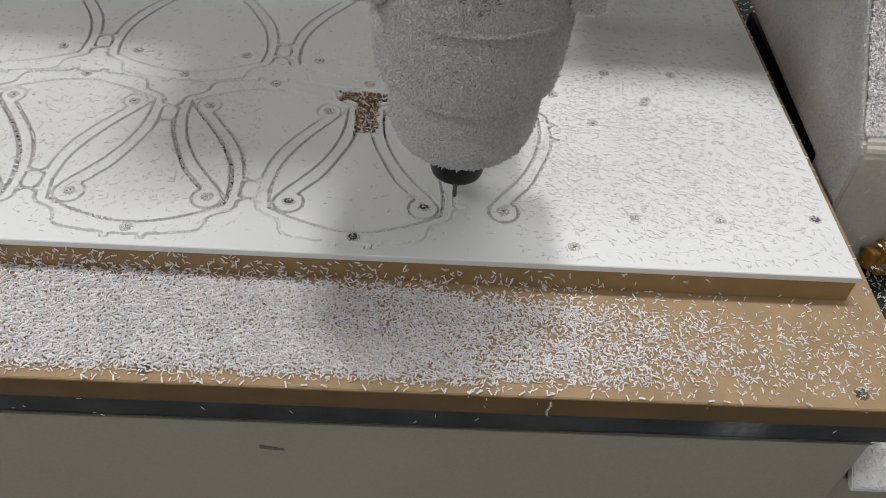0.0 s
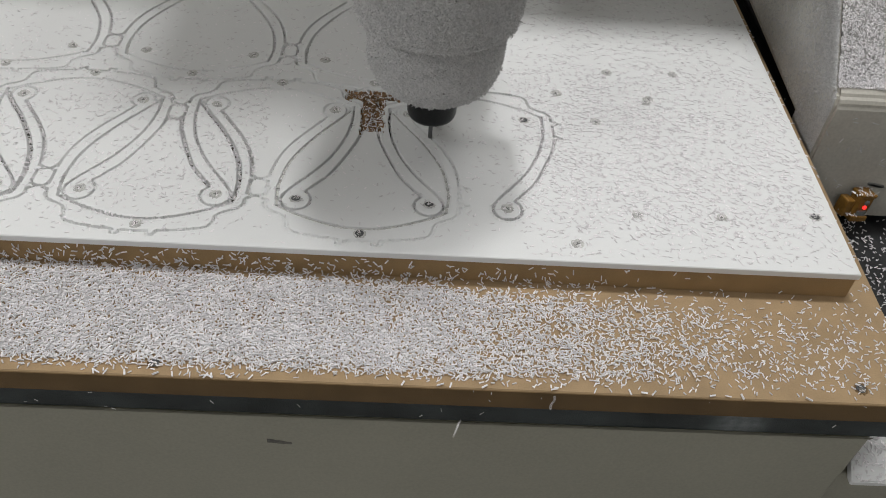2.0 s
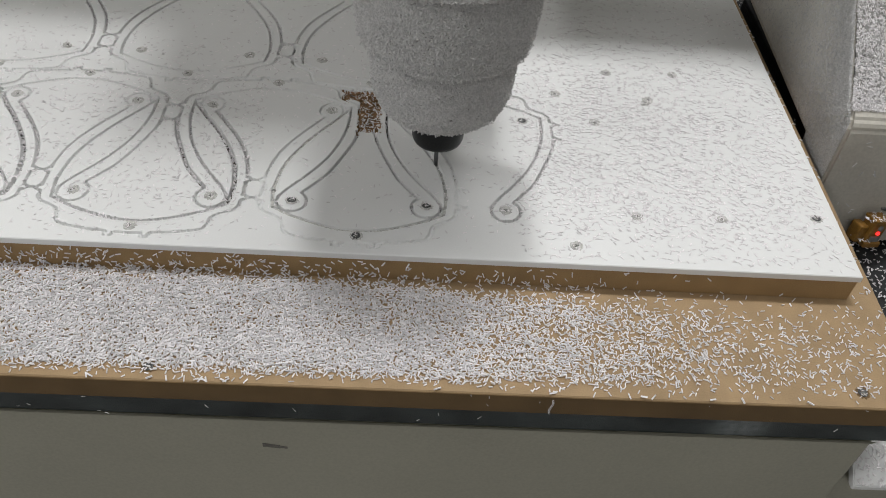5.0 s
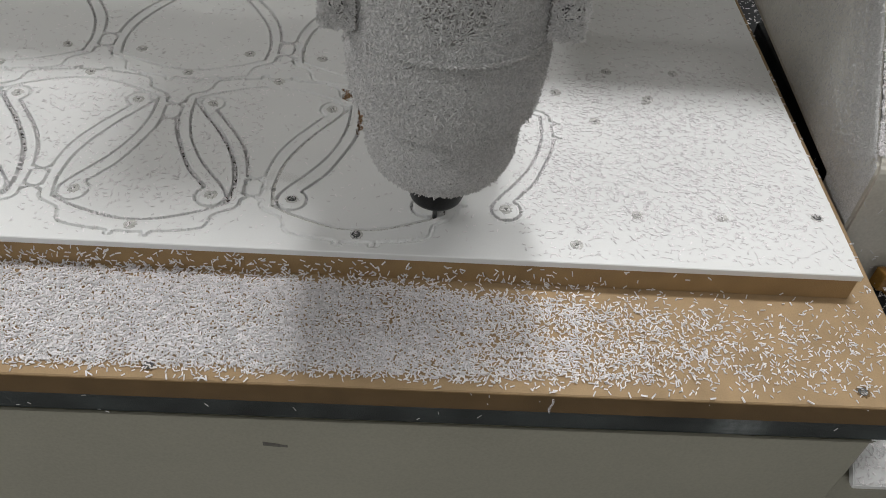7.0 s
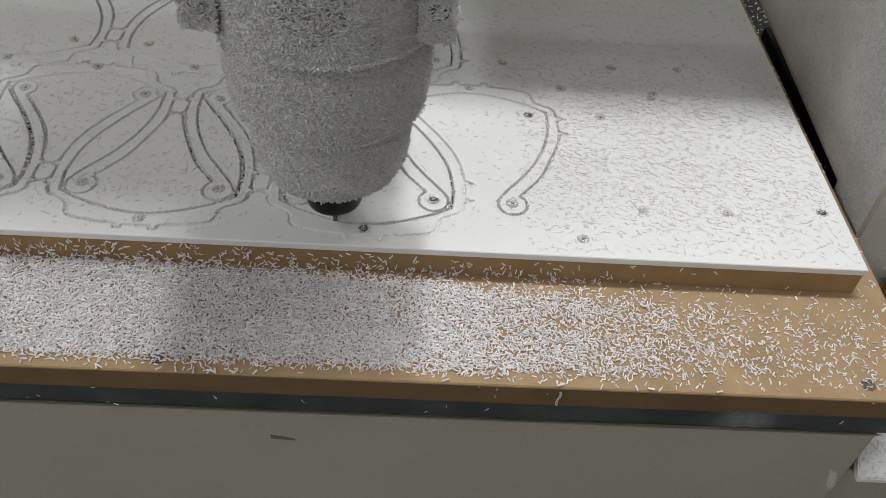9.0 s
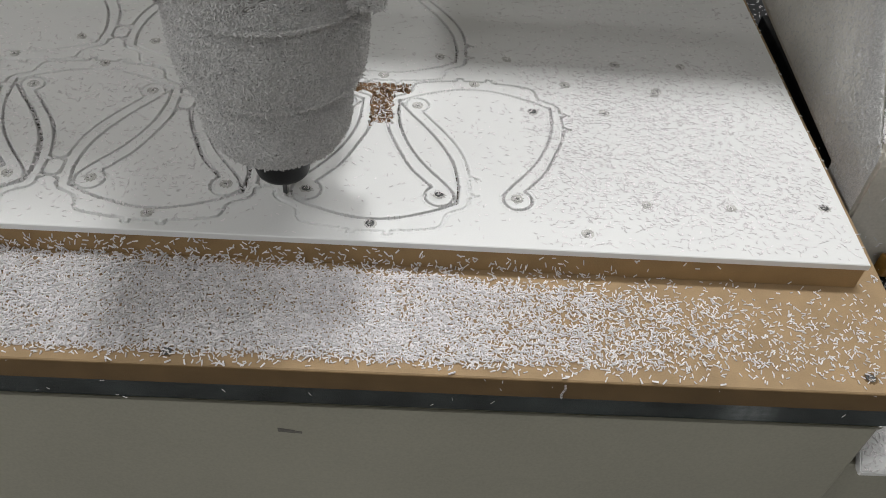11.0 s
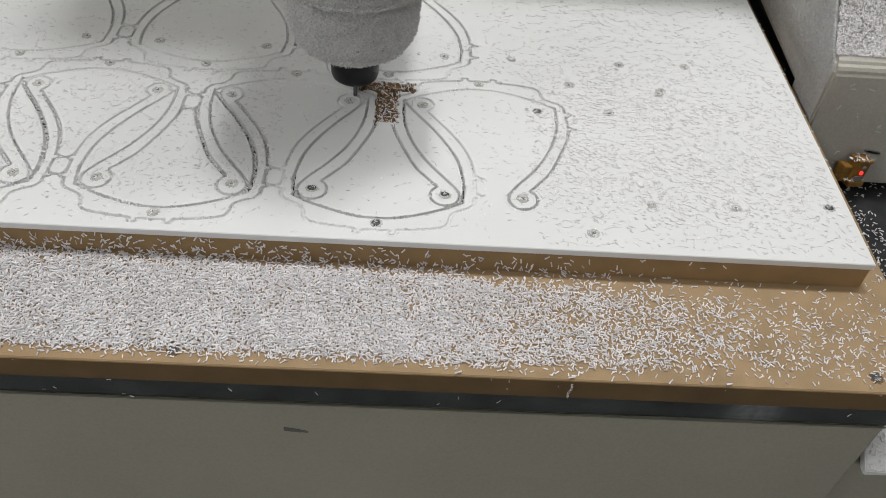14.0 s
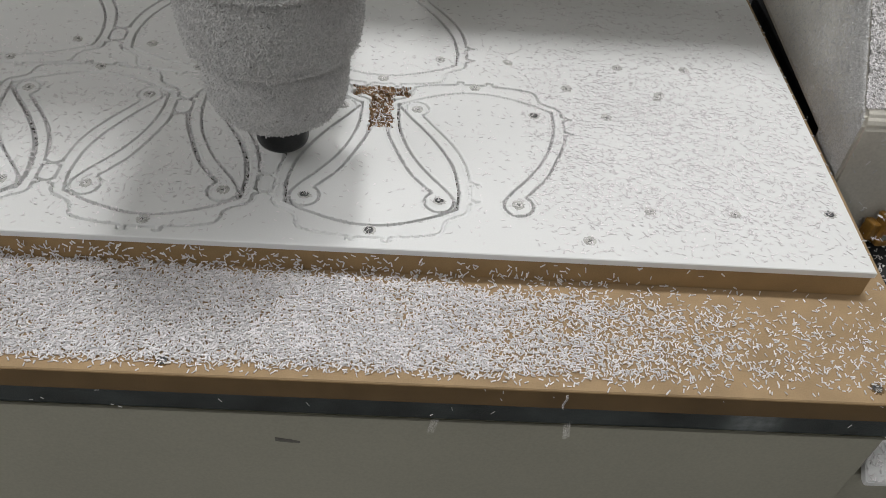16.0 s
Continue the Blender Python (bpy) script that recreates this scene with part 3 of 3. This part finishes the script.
for k in range(499):
    bm.faces.new((feet[k], feet[k + 1], tops[k + 1], tops[k]))
bmesh.ops.solidify(bm, geom=bm.faces[:], thickness=0.0004)
part("paint_edge", bm, PAINT, frame_ob, "ragged edge of the grey paint")
bm = bmesh.new()
for k in range(90):
    a = k * 0.62
    x, y, z = 0.0009 * math.cos(a) + 0.0012 * math.sin(k * 0.07), -0.0004 + 0.0008 * math.sin(a), -0.00019 * k
    box(x - 0.00035, x + 0.00035, y - 0.0003, y + 0.0003, z - 0.00022, z + 0.00022, bm=bm)
curl = tagged(part("curled_swarf", bm, CHIP), "thin white curl of swarf hanging on the board edge", "swarf")
curl.scale = (0.55, 0.55, 0.8)
curl.location = (-0.2035, Y_FRONT - 0.0006, -0.0262)

# ---- spindle ----
def shell_points(profile, n, a0, a1):
    """Random places and normals on a turned surface."""
    pr = np.array(profile)
    seg = np.hypot(*np.diff(pr, axis=0).T) * (pr[1:, 0] + pr[:-1, 0])
    k = rng.choice(len(seg), n, p=seg / seg.sum())
    t = rng.random(n)
    r = pr[k, 0] * (1 - t) + pr[k + 1, 0] * t
    z = pr[k, 1] * (1 - t) + pr[k + 1, 1] * t
    d = pr[k + 1] - pr[k]
    nr, nz = d[:, 1], -d[:, 0]
    a = rng.uniform(a0, a1, n)
    place = np.column_stack([r * np.cos(a), r * np.sin(a), z])
    return place, np.column_stack([nr * np.cos(a), nr * np.sin(a), nz])


NOSE = [(0.0165, 0.0462), (0.0240, 0.0490), (0.0320, 0.0520), (0.0375, 0.0558), (0.0410, 0.0615), (0.0434, 0.0700), (0.0447, 0.1045)]
CONE = [(0.0442, 0.1046), (0.0498, 0.1054), (0.0515, 0.1080), (0.0530, 0.1160), (0.0538, 0.1280), (0.0545, 0.1555)]
DRUM = [(0.0545, 0.1558), (0.0556, 0.1572), (0.0556, 0.1640), (0.0556, 0.3400)]
spindle = tagged(empty("router_spindle"), "router spindle caked in white plastic chips, cutting the sheet", "router spindle")
part("spindle_nose", lathe(NOSE), DUSTY_METAL, spindle, "chip-caked tapered nose", True)
part("spindle_cone", lathe(CONE), DUSTY_METAL, spindle, "chip-caked flared collar", True)
part("spindle_body", lathe(DRUM + [(0.050, 0.345)]), DUSTY_METAL, spindle, "chip-caked round motor body", True)
nut = part("collet_nut", lathe([(0.0045, 0.0206), (0.0118, 0.0207), (0.0148, 0.0213), (0.0167, 0.0229), (0.0175, 0.0255), (0.0176, 0.0470), (0.0160, 0.0480)]), BLACK_STEEL, spindle, "black domed collet nut", True)
part("collet_face", lathe([(0.0060, 0.0200), (0.0062, 0.0207)], 32), CARBIDE, nut, "steel collet face")
bm = lathe([(0.0004, -0.0040), (0.00135, -0.0038), (0.0015, 0.0020), (0.0015, 0.0240)], 18)
for v in bm.verts:  # flutes
    if v.co.z < 0.003:
        a = math.atan2(v.co.y, v.co.x)
        v.co.xy *= 0.8 + 0.2 * abs(math.cos(a))
part("cutter", bm, CARBIDE, spindle, "thin carbide milling cutter", True)
part("ring_lip", lathe([(0.0442, 0.1036), (0.0516, 0.1044), (0.0522, 0.1057), (0.0450, 0.1066)]), COAT, spindle, "white chip-dusted ring", True)
part("ring_lip", lathe([(0.0536, 0.1552), (0.0574, 0.1560), (0.0580, 0.1573), (0.0540, 0.1582)]), COAT, spindle, "white chip-dusted ring", True)
for s in (-1, 1):
    ear = part("mounting_ear", box(min(s * 0.046, s * 0.0645), max(s * 0.046, s * 0.0645), -0.037, 0.03, 0.160, 0.300, 0.004), DUSTY_METAL, spindle, "chip-caked clamp ear")
    bolt = part("clamp_bolt", lathe([(0.0046, 0), (0.0050, 0.001), (0.0050, 0.0030), (0.0042, 0.0039), (0.0026, 0.0040), (0.0022, 0.0016), (0.0004, 0.0014)], 24), SCREW, ear, "dark socket bolt", True)
    bolt.matrix_local = pose(s * 0.0565, -0.0345, 0.1770, 90)
part("z_carriage", box(-0.050, 0.050, 0.05, 0.19, 0.175, 0.45, 0.006), GANTRY_PAINT, spindle, "grey painted carriage plate")
# Unseen box, added only to cast soft shade left of the spindle.
part("shade_box", box(-0.150, -0.015, 0.11, 0.25, 0.54, 0.62, 0.008), GANTRY_PAINT, spindle, "unseen grey box added to shade the sheet")
part("motor_cap", lathe([(0.050, 0.345), (0.052, 0.35), (0.052, 0.39), (0.045, 0.40)]), BLACK_STEEL, spindle, "black motor cap", True)

place, nrm = [], []
for prof, n in ((NOSE[1:], 17000), (CONE, 20000), (DRUM[:3], 8000)):
    a, b = shell_points(prof, n, -math.pi * 1.08, math.pi * 0.08)
    place.append(a), nrm.append(b)
for ring_at, n in (([(0.0514, 0.1044), (0.0520, 0.1058)], 700), ([(0.0572, 0.1560), (0.0578, 0.1574)], 700)):
    a, b = shell_points(ring_at, n, -math.pi * 1.05, math.pi * 0.05)
    place.append(a), nrm.append(b)
a, b = shell_points([(0.0556, 0.164), (0.0556, 0.208)], 18000, -math.pi * 1.05, math.pi * 0.05)
place.append(a), nrm.append(b)
for s in (-1, 1):
    n = 1100
    place.append(np.column_stack([rng.uniform(0.047, 0.0645, n) * s, np.full(n, -0.037), rng.uniform(0.161, 0.205, n)]))
    nrm.append(np.tile([0.0, -1.0, 0.0], (n, 1)))
    place.append(np.column_stack([np.full(n // 2, 0.0645 * s), rng.uniform(-0.037, 0.01, n // 2), rng.uniform(0.161, 0.22, n // 2)]))
    nrm.append(np.tile([float(s), 0.0, 0.0], (n // 2, 1)))
for s in (-1, 1):
    n = 46
    place.append(np.column_stack([s * 0.0565 + rng.normal(0, 0.0026, n), np.full(n, -0.0388), 0.1770 + rng.normal(0, 0.0026, n)]))
    nrm.append(np.tile([0.0, -1.0, 0.3], (n, 1)))
place, nrm = np.vstack(place), np.vstack(nrm)
badge = (np.abs(place[:, 0]) < 0.030 * np.clip((place[:, 2] - 0.158) / 0.04, 0.3, 1)) & (place[:, 1] < -0.04) & (place[:, 2] > 0.166)
keep = ~badge | (rng.random(len(place)) < 0.45)  # a dark badge that holds fewer chips
place, nrm = place[keep], nrm[keep]
tagged(chip_mesh("chip_coating", place, nrm, COAT, spindle, length=(0.0021, 0.0039), width=(0.0004, 0.00066), lift=0.36), "thick coat of clinging white chips")

# ---- gantry ----
gantry = tagged(empty("gantry"), "grey painted router gantry dusted with white chips", "gantry")
Y0 = 0.041  # front face behind the cutter
YS = Y0 + 0.008  # foot of the slope
part("beam", box(-1.9, 0.40, 0.197, 0.40, 0.165, 0.42, 0.006), GANTRY_PAINT, gantry, "grey painted cross beam")
part("upright", prism([(Y0, -0.094), (Y0, 0.018), (Y0 + 0.003, 0.0255), (YS, 0.030), (YS + 0.30, 0.332), (Y0 + 0.36, 0.332), (Y0 + 0.36, -0.010), (Y0 + 0.055, -0.026), (Y0 + 0.050, -0.094)], 0.0275, 0.35, 0.0025), GANTRY_PAINT, gantry, "grey painted upright with sloping front")
part("upright", prism([(Y0, -0.094), (Y0, 0.028), (Y0 + 0.30, 0.33), (Y0 + 0.36, 0.33), (Y0 + 0.36, -0.094)], -2.05, -1.75, 0.0025), GANTRY_PAINT, gantry, "grey painted upright with sloping front")
part("carriage_block", box(0.06, 0.30, Y0 + 0.06, Y0 + 0.34, -0.098, -0.06, 0.004), RAIL, gantry, "dark steel bearing block")
# Grey base puts the shaded gaps between the slope's chips into colour.
part("dark_gap_layer", prism([(YS + 0.001, 0.029), (YS - 0.0002, 0.0305), (YS + 0.2995, 0.3328), (YS + 0.301, 0.331)], 0.0285, 0.34), DUSTY_METAL, gantry, "grey layer under the chips, coloured for their shaded gaps")
# Dust on the inner side, painted paler because little light reaches it.
part("brightened_dust_film", prism([(Y0 + 0.004, -0.020), (YS + 0.004, 0.026), (YS + 0.294, 0.318), (Y0 + 0.355, 0.320), (Y0 + 0.355, -0.004), (Y0 + 0.055, -0.019)], 0.0268, 0.0276), BRIGHT_DUST, gantry, "dust film on the inner side, painted paler for missing light")
n = 20000
t = rng.random(n) ** 1.5
x = 0.0275 + rng.random(n) * 0.11
slope = np.column_stack([x, YS + 0.30 * t + 0.0005, 0.0305 + 0.302 * t])
tagged(chip_mesh("chip_coating", slope, np.tile([0.0, -1.0, 1.0], (n, 1)), CHIP, gantry, lift=0.35, length=(0.0018, 0.0031), width=(0.0005, 0.0008)), "thick white chips on the sloping front")
n = 46000
y = Y0 + 0.002 + rng.random(n) ** 1.6 * 0.34
z = -0.028 + rng.random(n) ** 1.3 * 0.33
front = np.maximum(Y0, YS + (z - 0.030))
ok = ((y < Y0 + 0.05) | (z > -0.021 + (y - Y0 - 0.055) * 0.055)) & (y > front) & (y < front + 0.02 + 0.30 * rng.random(n) ** 2.0)
n = int(ok.sum())
side = np.column_stack([np.full(n, 0.0268), y[ok], z[ok]])
tagged(chip_mesh("chip_coating", side, np.tile([-1.0, 0.0, 0.2], (n, 1)), COAT, gantry, lift=0.3, length=(0.0009, 0.0026), width=(0.0003, 0.0006), thick=(0.0002, 0.0004)), "scattered chips on the upright's side")
n = 9000
t, d = rng.random(n) ** 1.3, rng.exponential(0.011, n)
edge = np.column_stack([np.full(n, 0.0266), YS + 0.30 * t + d * 0.7 + 0.0005, 0.029 + 0.302 * t - d * 0.7])
tagged(chip_mesh("chip_coating", edge, np.tile([-1.0, -0.2, 0.3], (n, 1)), COAT, gantry, lift=0.4, length=(0.0014, 0.0030), width=(0.0004, 0.0007)), "chips spilling over the upright's edge")
n = 60
face = np.column_stack([0.03 + rng.random(n) * 0.2, np.full(n, Y0), -0.09 + rng.random(n) * 0.11])
tagged(chip_mesh("chip_coating", face, np.tile([0.0, -1.0, 0.1], (n, 1)), COAT, gantry, lift=0.15, length=(0.002, 0.005), width=(0.0006, 0.001)), "few chips on the upright's face")

# proximity sensor on the gantry's foot
SX, SY, SZ = 0.0775, Y0 - 0.014, -0.080
housing = part("sensor_housing", box(-0.011, 0.011, -0.009, 0.010, 0.0, 0.034, 0.002), YELLOW, gantry, "amber plastic sensor with a lit red lamp")
housing.matrix_local = pose(SX, SY, SZ, -6, 9, 14) @ Matrix.Scale(0.63, 4)
part("sensor_cap", box(-0.0125, 0.0125, -0.0100, 0.011, 0.0335, 0.0385, 0.0015), YELLOW, housing, "amber cap")
part("sensor_foot", box(-0.013, 0.013, -0.012, 0.012, -0.002, 0.006, 0.0015), YELLOW, housing, "amber foot")
part("sensor_plate", box(-0.0075, 0.0075, -0.0108, -0.0085, 0.0065, 0.0145, 0.0008), GREYPL, housing, "grey window plate")
part("sensor_lens", lathe([(0.0038, 0), (0.0042, 0.0008), (0.0034, 0.0018), (0.001, 0.0024)], 20), GREYPL, housing, "clear lens ring", True).matrix_local = pose(0.001, -0.0088, 0.0265, 90)
part("signal_lamp", lathe([(0.0026, 0), (0.0026, 0.0010), (0.0018, 0.0020), (0.0004, 0.0024)], 20), LED, housing, "lit red signal lamp", True).matrix_local = pose(0.001, -0.0090, 0.0195, 90)
part("sensor_bracket", box(-0.024, -0.0115, -0.004, 0.014, 0.001, 0.026, 0.002), YELLOW, housing, "amber side bracket")
n = 70
place = np.column_stack([rng.uniform(-0.024, 0.012, n), rng.uniform(-0.011, 0.01, n), np.where(rng.random(n) < 0.5, 0.0386, 0.0065)])
tagged(chip_mesh("chip_coating", place, ups(n), CHIP, housing, length=(0.003, 0.006), width=(0.0008, 0.0013)), "chips lying on the sensor")
cable = bmesh.new()
for k in range(14):
    a = k / 13
    box(-0.003 + 0.02 * a - 0.0024, 0.003 + 0.02 * a, Y0 - 0.004, Y0 + 0.001, -0.0515 - 0.004 * a, -0.0485 - 0.004 * a, bm=cable)
clip = part("cable_clip", cable, GREYPL, gantry, "small dark clip above the sensor")
clip.matrix_local = pose(0.088, Y0 * 0.5, -0.031) @ Matrix.Scale(0.5, 4)


# ---- chips that fall ----
def falling_chip(x, y, z0, start, drift, spin):
    """One chip that lies on the drift until start, is blown off and falls to the floor."""
    c = np.array([[0.0, 0.0, 0.0]])
    ob = chip_mesh("flying_chip", c, ups(1), CHIP, length=(0.0036, 0.0046), width=(0.0009, 0.0012), lift=0.01)
    ob["kind"] = ""
    del ob["kind"]
    tagged(ob, "white plastic chip blown off and falling", "plastic chip", "falling chips")
    return ob, (x, y, z0, start, drift, spin)


fallers = []
for start, count, x0, x1 in ((0.0, 4, -0.40, -0.30), (1.25, 8, -0.33, -0.20), (1.9, 5, -0.30, -0.10), (3.6, 2, -0.52, -0.40), (8.7, 2, -0.10, 0.0),
                             (11.9, 2, -0.25, -0.1), (12.2, 8, -0.44, -0.34), (12.9, 5, -0.5, -0.40), (15.7, 5, -0.48, -0.10)):
    for k in range(count):
        x = rng.uniform(x0, x1)
        fallers.append(falling_chip(x, Y_FRONT + 0.001, Z_SPOIL + 0.001, max(0.06, start + rng.uniform(0.0, 0.45)), rng.normal(0, 0.10), rng.uniform(100, 400)))

TOOL = [  # seconds, x, y and height of the cutter
    (0, -0.2603, 0.0606, 0.0000),
    (0.5, -0.2575, 0.0677, 0.0000),
    (1, -0.2621, 0.0678, 0.0000),
    (1.5, -0.2661, 0.0884, 0.0000),
    (2, -0.2811, 0.1184, 0.0000),
    (2.5, -0.2913, 0.1362, 0.0000),
    (3, -0.2955, 0.1521, 0.0000),
    (3.5, -0.3079, 0.1371, 0.0020),
    (4, -0.2936, 0.1184, 0.0020),
    (4.5, -0.2830, 0.1080, 0.0015),
    (5, -0.2750, 0.0900, 0.0015),
    (5.5, -0.2695, 0.0710, 0.0015),
    (6, -0.2680, 0.0510, 0.0015),
    (6.5, -0.2708, 0.0380, -0.0032),
    (7, -0.2752, 0.0370, -0.0032),
    (7.5, -0.2836, 0.0320, -0.0032),
    (8, -0.2987, 0.0254, -0.0032),
    (8.5, -0.3211, 0.0204, -0.0032),
    (9, -0.3436, 0.0224, -0.0032),
    (9.5, -0.3610, 0.0270, -0.0020),
    (10, -0.3730, 0.0330, -0.0020),
    (10.5, -0.3790, 0.0375, -0.0020),
    (11, -0.3825, 0.0415, -0.0020),
    (11.5, -0.3828, 0.0449, -0.0064),
    (12, -0.3821, 0.0526, -0.0064),
    (12.5, -0.3810, 0.0764, -0.0064),
    (13, -0.3679, 0.1113, -0.0064),
    (13.5, -0.3441, 0.1415, -0.0064),
    (14, -0.3487, 0.1523, -0.0031),
    (14.5, -0.3611, 0.1420, -0.0031),
    (15, -0.3580, 0.1430, -0.0095),
    (15.5, -0.3752, 0.1200, -0.0095),
    (16, -0.3879, 0.0875, -0.0095),
]


# ---- packed dust that the cutter clears from its grooves ----
plugs = []


def packed_dust(line, t0, t1, pieces):
    """Short packed strips along a groove, each cleared when the cutter passes between t0 and t1."""
    line = line / 1000 + np.array([CENTRE - PITCH, 0])
    cum = np.concatenate([[0], np.cumsum(np.hypot(*np.diff(line, axis=0).T))])
    for k in range(pieces):
        s = np.linspace(k, k + 0.97, 6) / pieces * cum[-1]
        c = np.column_stack([np.interp(s, cum, line[:, 0]), np.interp(s, cum, line[:, 1])])
        mid, d = c.mean(0), np.gradient(c, axis=0)
        nrm = np.column_stack([-d[:, 1], d[:, 0]]) / np.hypot(*d.T)[:, None]
        bm, rings = bmesh.new(), []
        for p, n in zip(c - mid, nrm):
            w, top = 0.00135, -0.0011 + rng.normal(0, 0.0003)
            rings.append([bm.verts.new((p[0] + n[0] * a, p[1] + n[1] * a, z)) for a, z in ((-w, -0.0044), (w, -0.0044), (w, top - 0.0003), (0, top), (-w, top - 0.0003))])
        for a, b in zip(rings, rings[1:]):
            for j in range(5):
                bm.faces.new((a[j], b[j], b[(j + 1) % 5], a[(j + 1) % 5]))
        bm.faces.new(rings[0])
        bm.faces.new(rings[-1][::-1])
        bmesh.ops.recalc_face_normals(bm, faces=bm.faces)
        ob = tagged(part("packed_dust", bm, CUT), "packed white dust in a routed groove", "packed dust", "packed dust in grooves")
        plugs.append((ob, mid, t0 + (t1 - t0) * (k + 0.5) / pieces))


packed_dust(OUTER_IN[::-1], 3.6, 6.3, 14)
packed_dust(FOOT_ARC[::-1], 6.8, 8.4, 7)
packed_dust(mirrored(FOOT_ARC), 8.45, 11.0, 7)
packed_dust(mirrored(OUTER_IN), 11.5, 13.6, 14)


def motions():
    for ob, (x, y), t in plugs:
        walk(ob, [(0.0, pose(x, y, 0)), (t, pose(x, y, 0)), (t + 0.1, pose(x - 0.10, y + 0.01, 0.02, 20)), (t + 0.3, pose(x - 0.60, y + 0.03, 0.05, 60)),
                  (t + 0.6, pose(-1.55, y + 0.05, 0.03, 100)), (t + 0.9, pose(-1.80, y + 0.06, -0.092, 180)), (16.0, pose(-1.80, y + 0.06, -0.092, 180))])
    walk(spindle, [(t, pose(x, y, z)) for t, x, y, z in TOOL])
    walk(gantry, [(t, pose(0, y, 0)) for t, x, y, z in TOOL])
    for ob, (x, y, z0, start, drift, spin) in fallers:
        rows = [(0.0, pose(x, y, z0, 0, 0, spin)), (start, pose(x, y, z0, 0, 0, spin))]
        for k in range(1, 7):
            dt = 0.07 * k
            z = max(FLOOR + 0.002, z0 + 0.25 * dt - 4.9 * dt * dt)
            rows.append((start + dt, pose(x + drift * dt, y - 0.35 * dt, z, 25 * k, 15 * k, spin)))
        rows.append((max(16.0, start + 0.5), pose(x + drift * 0.42, y - 0.147, FLOOR + 0.002, 150, 90, spin)))
        walk(ob, rows)


motions()
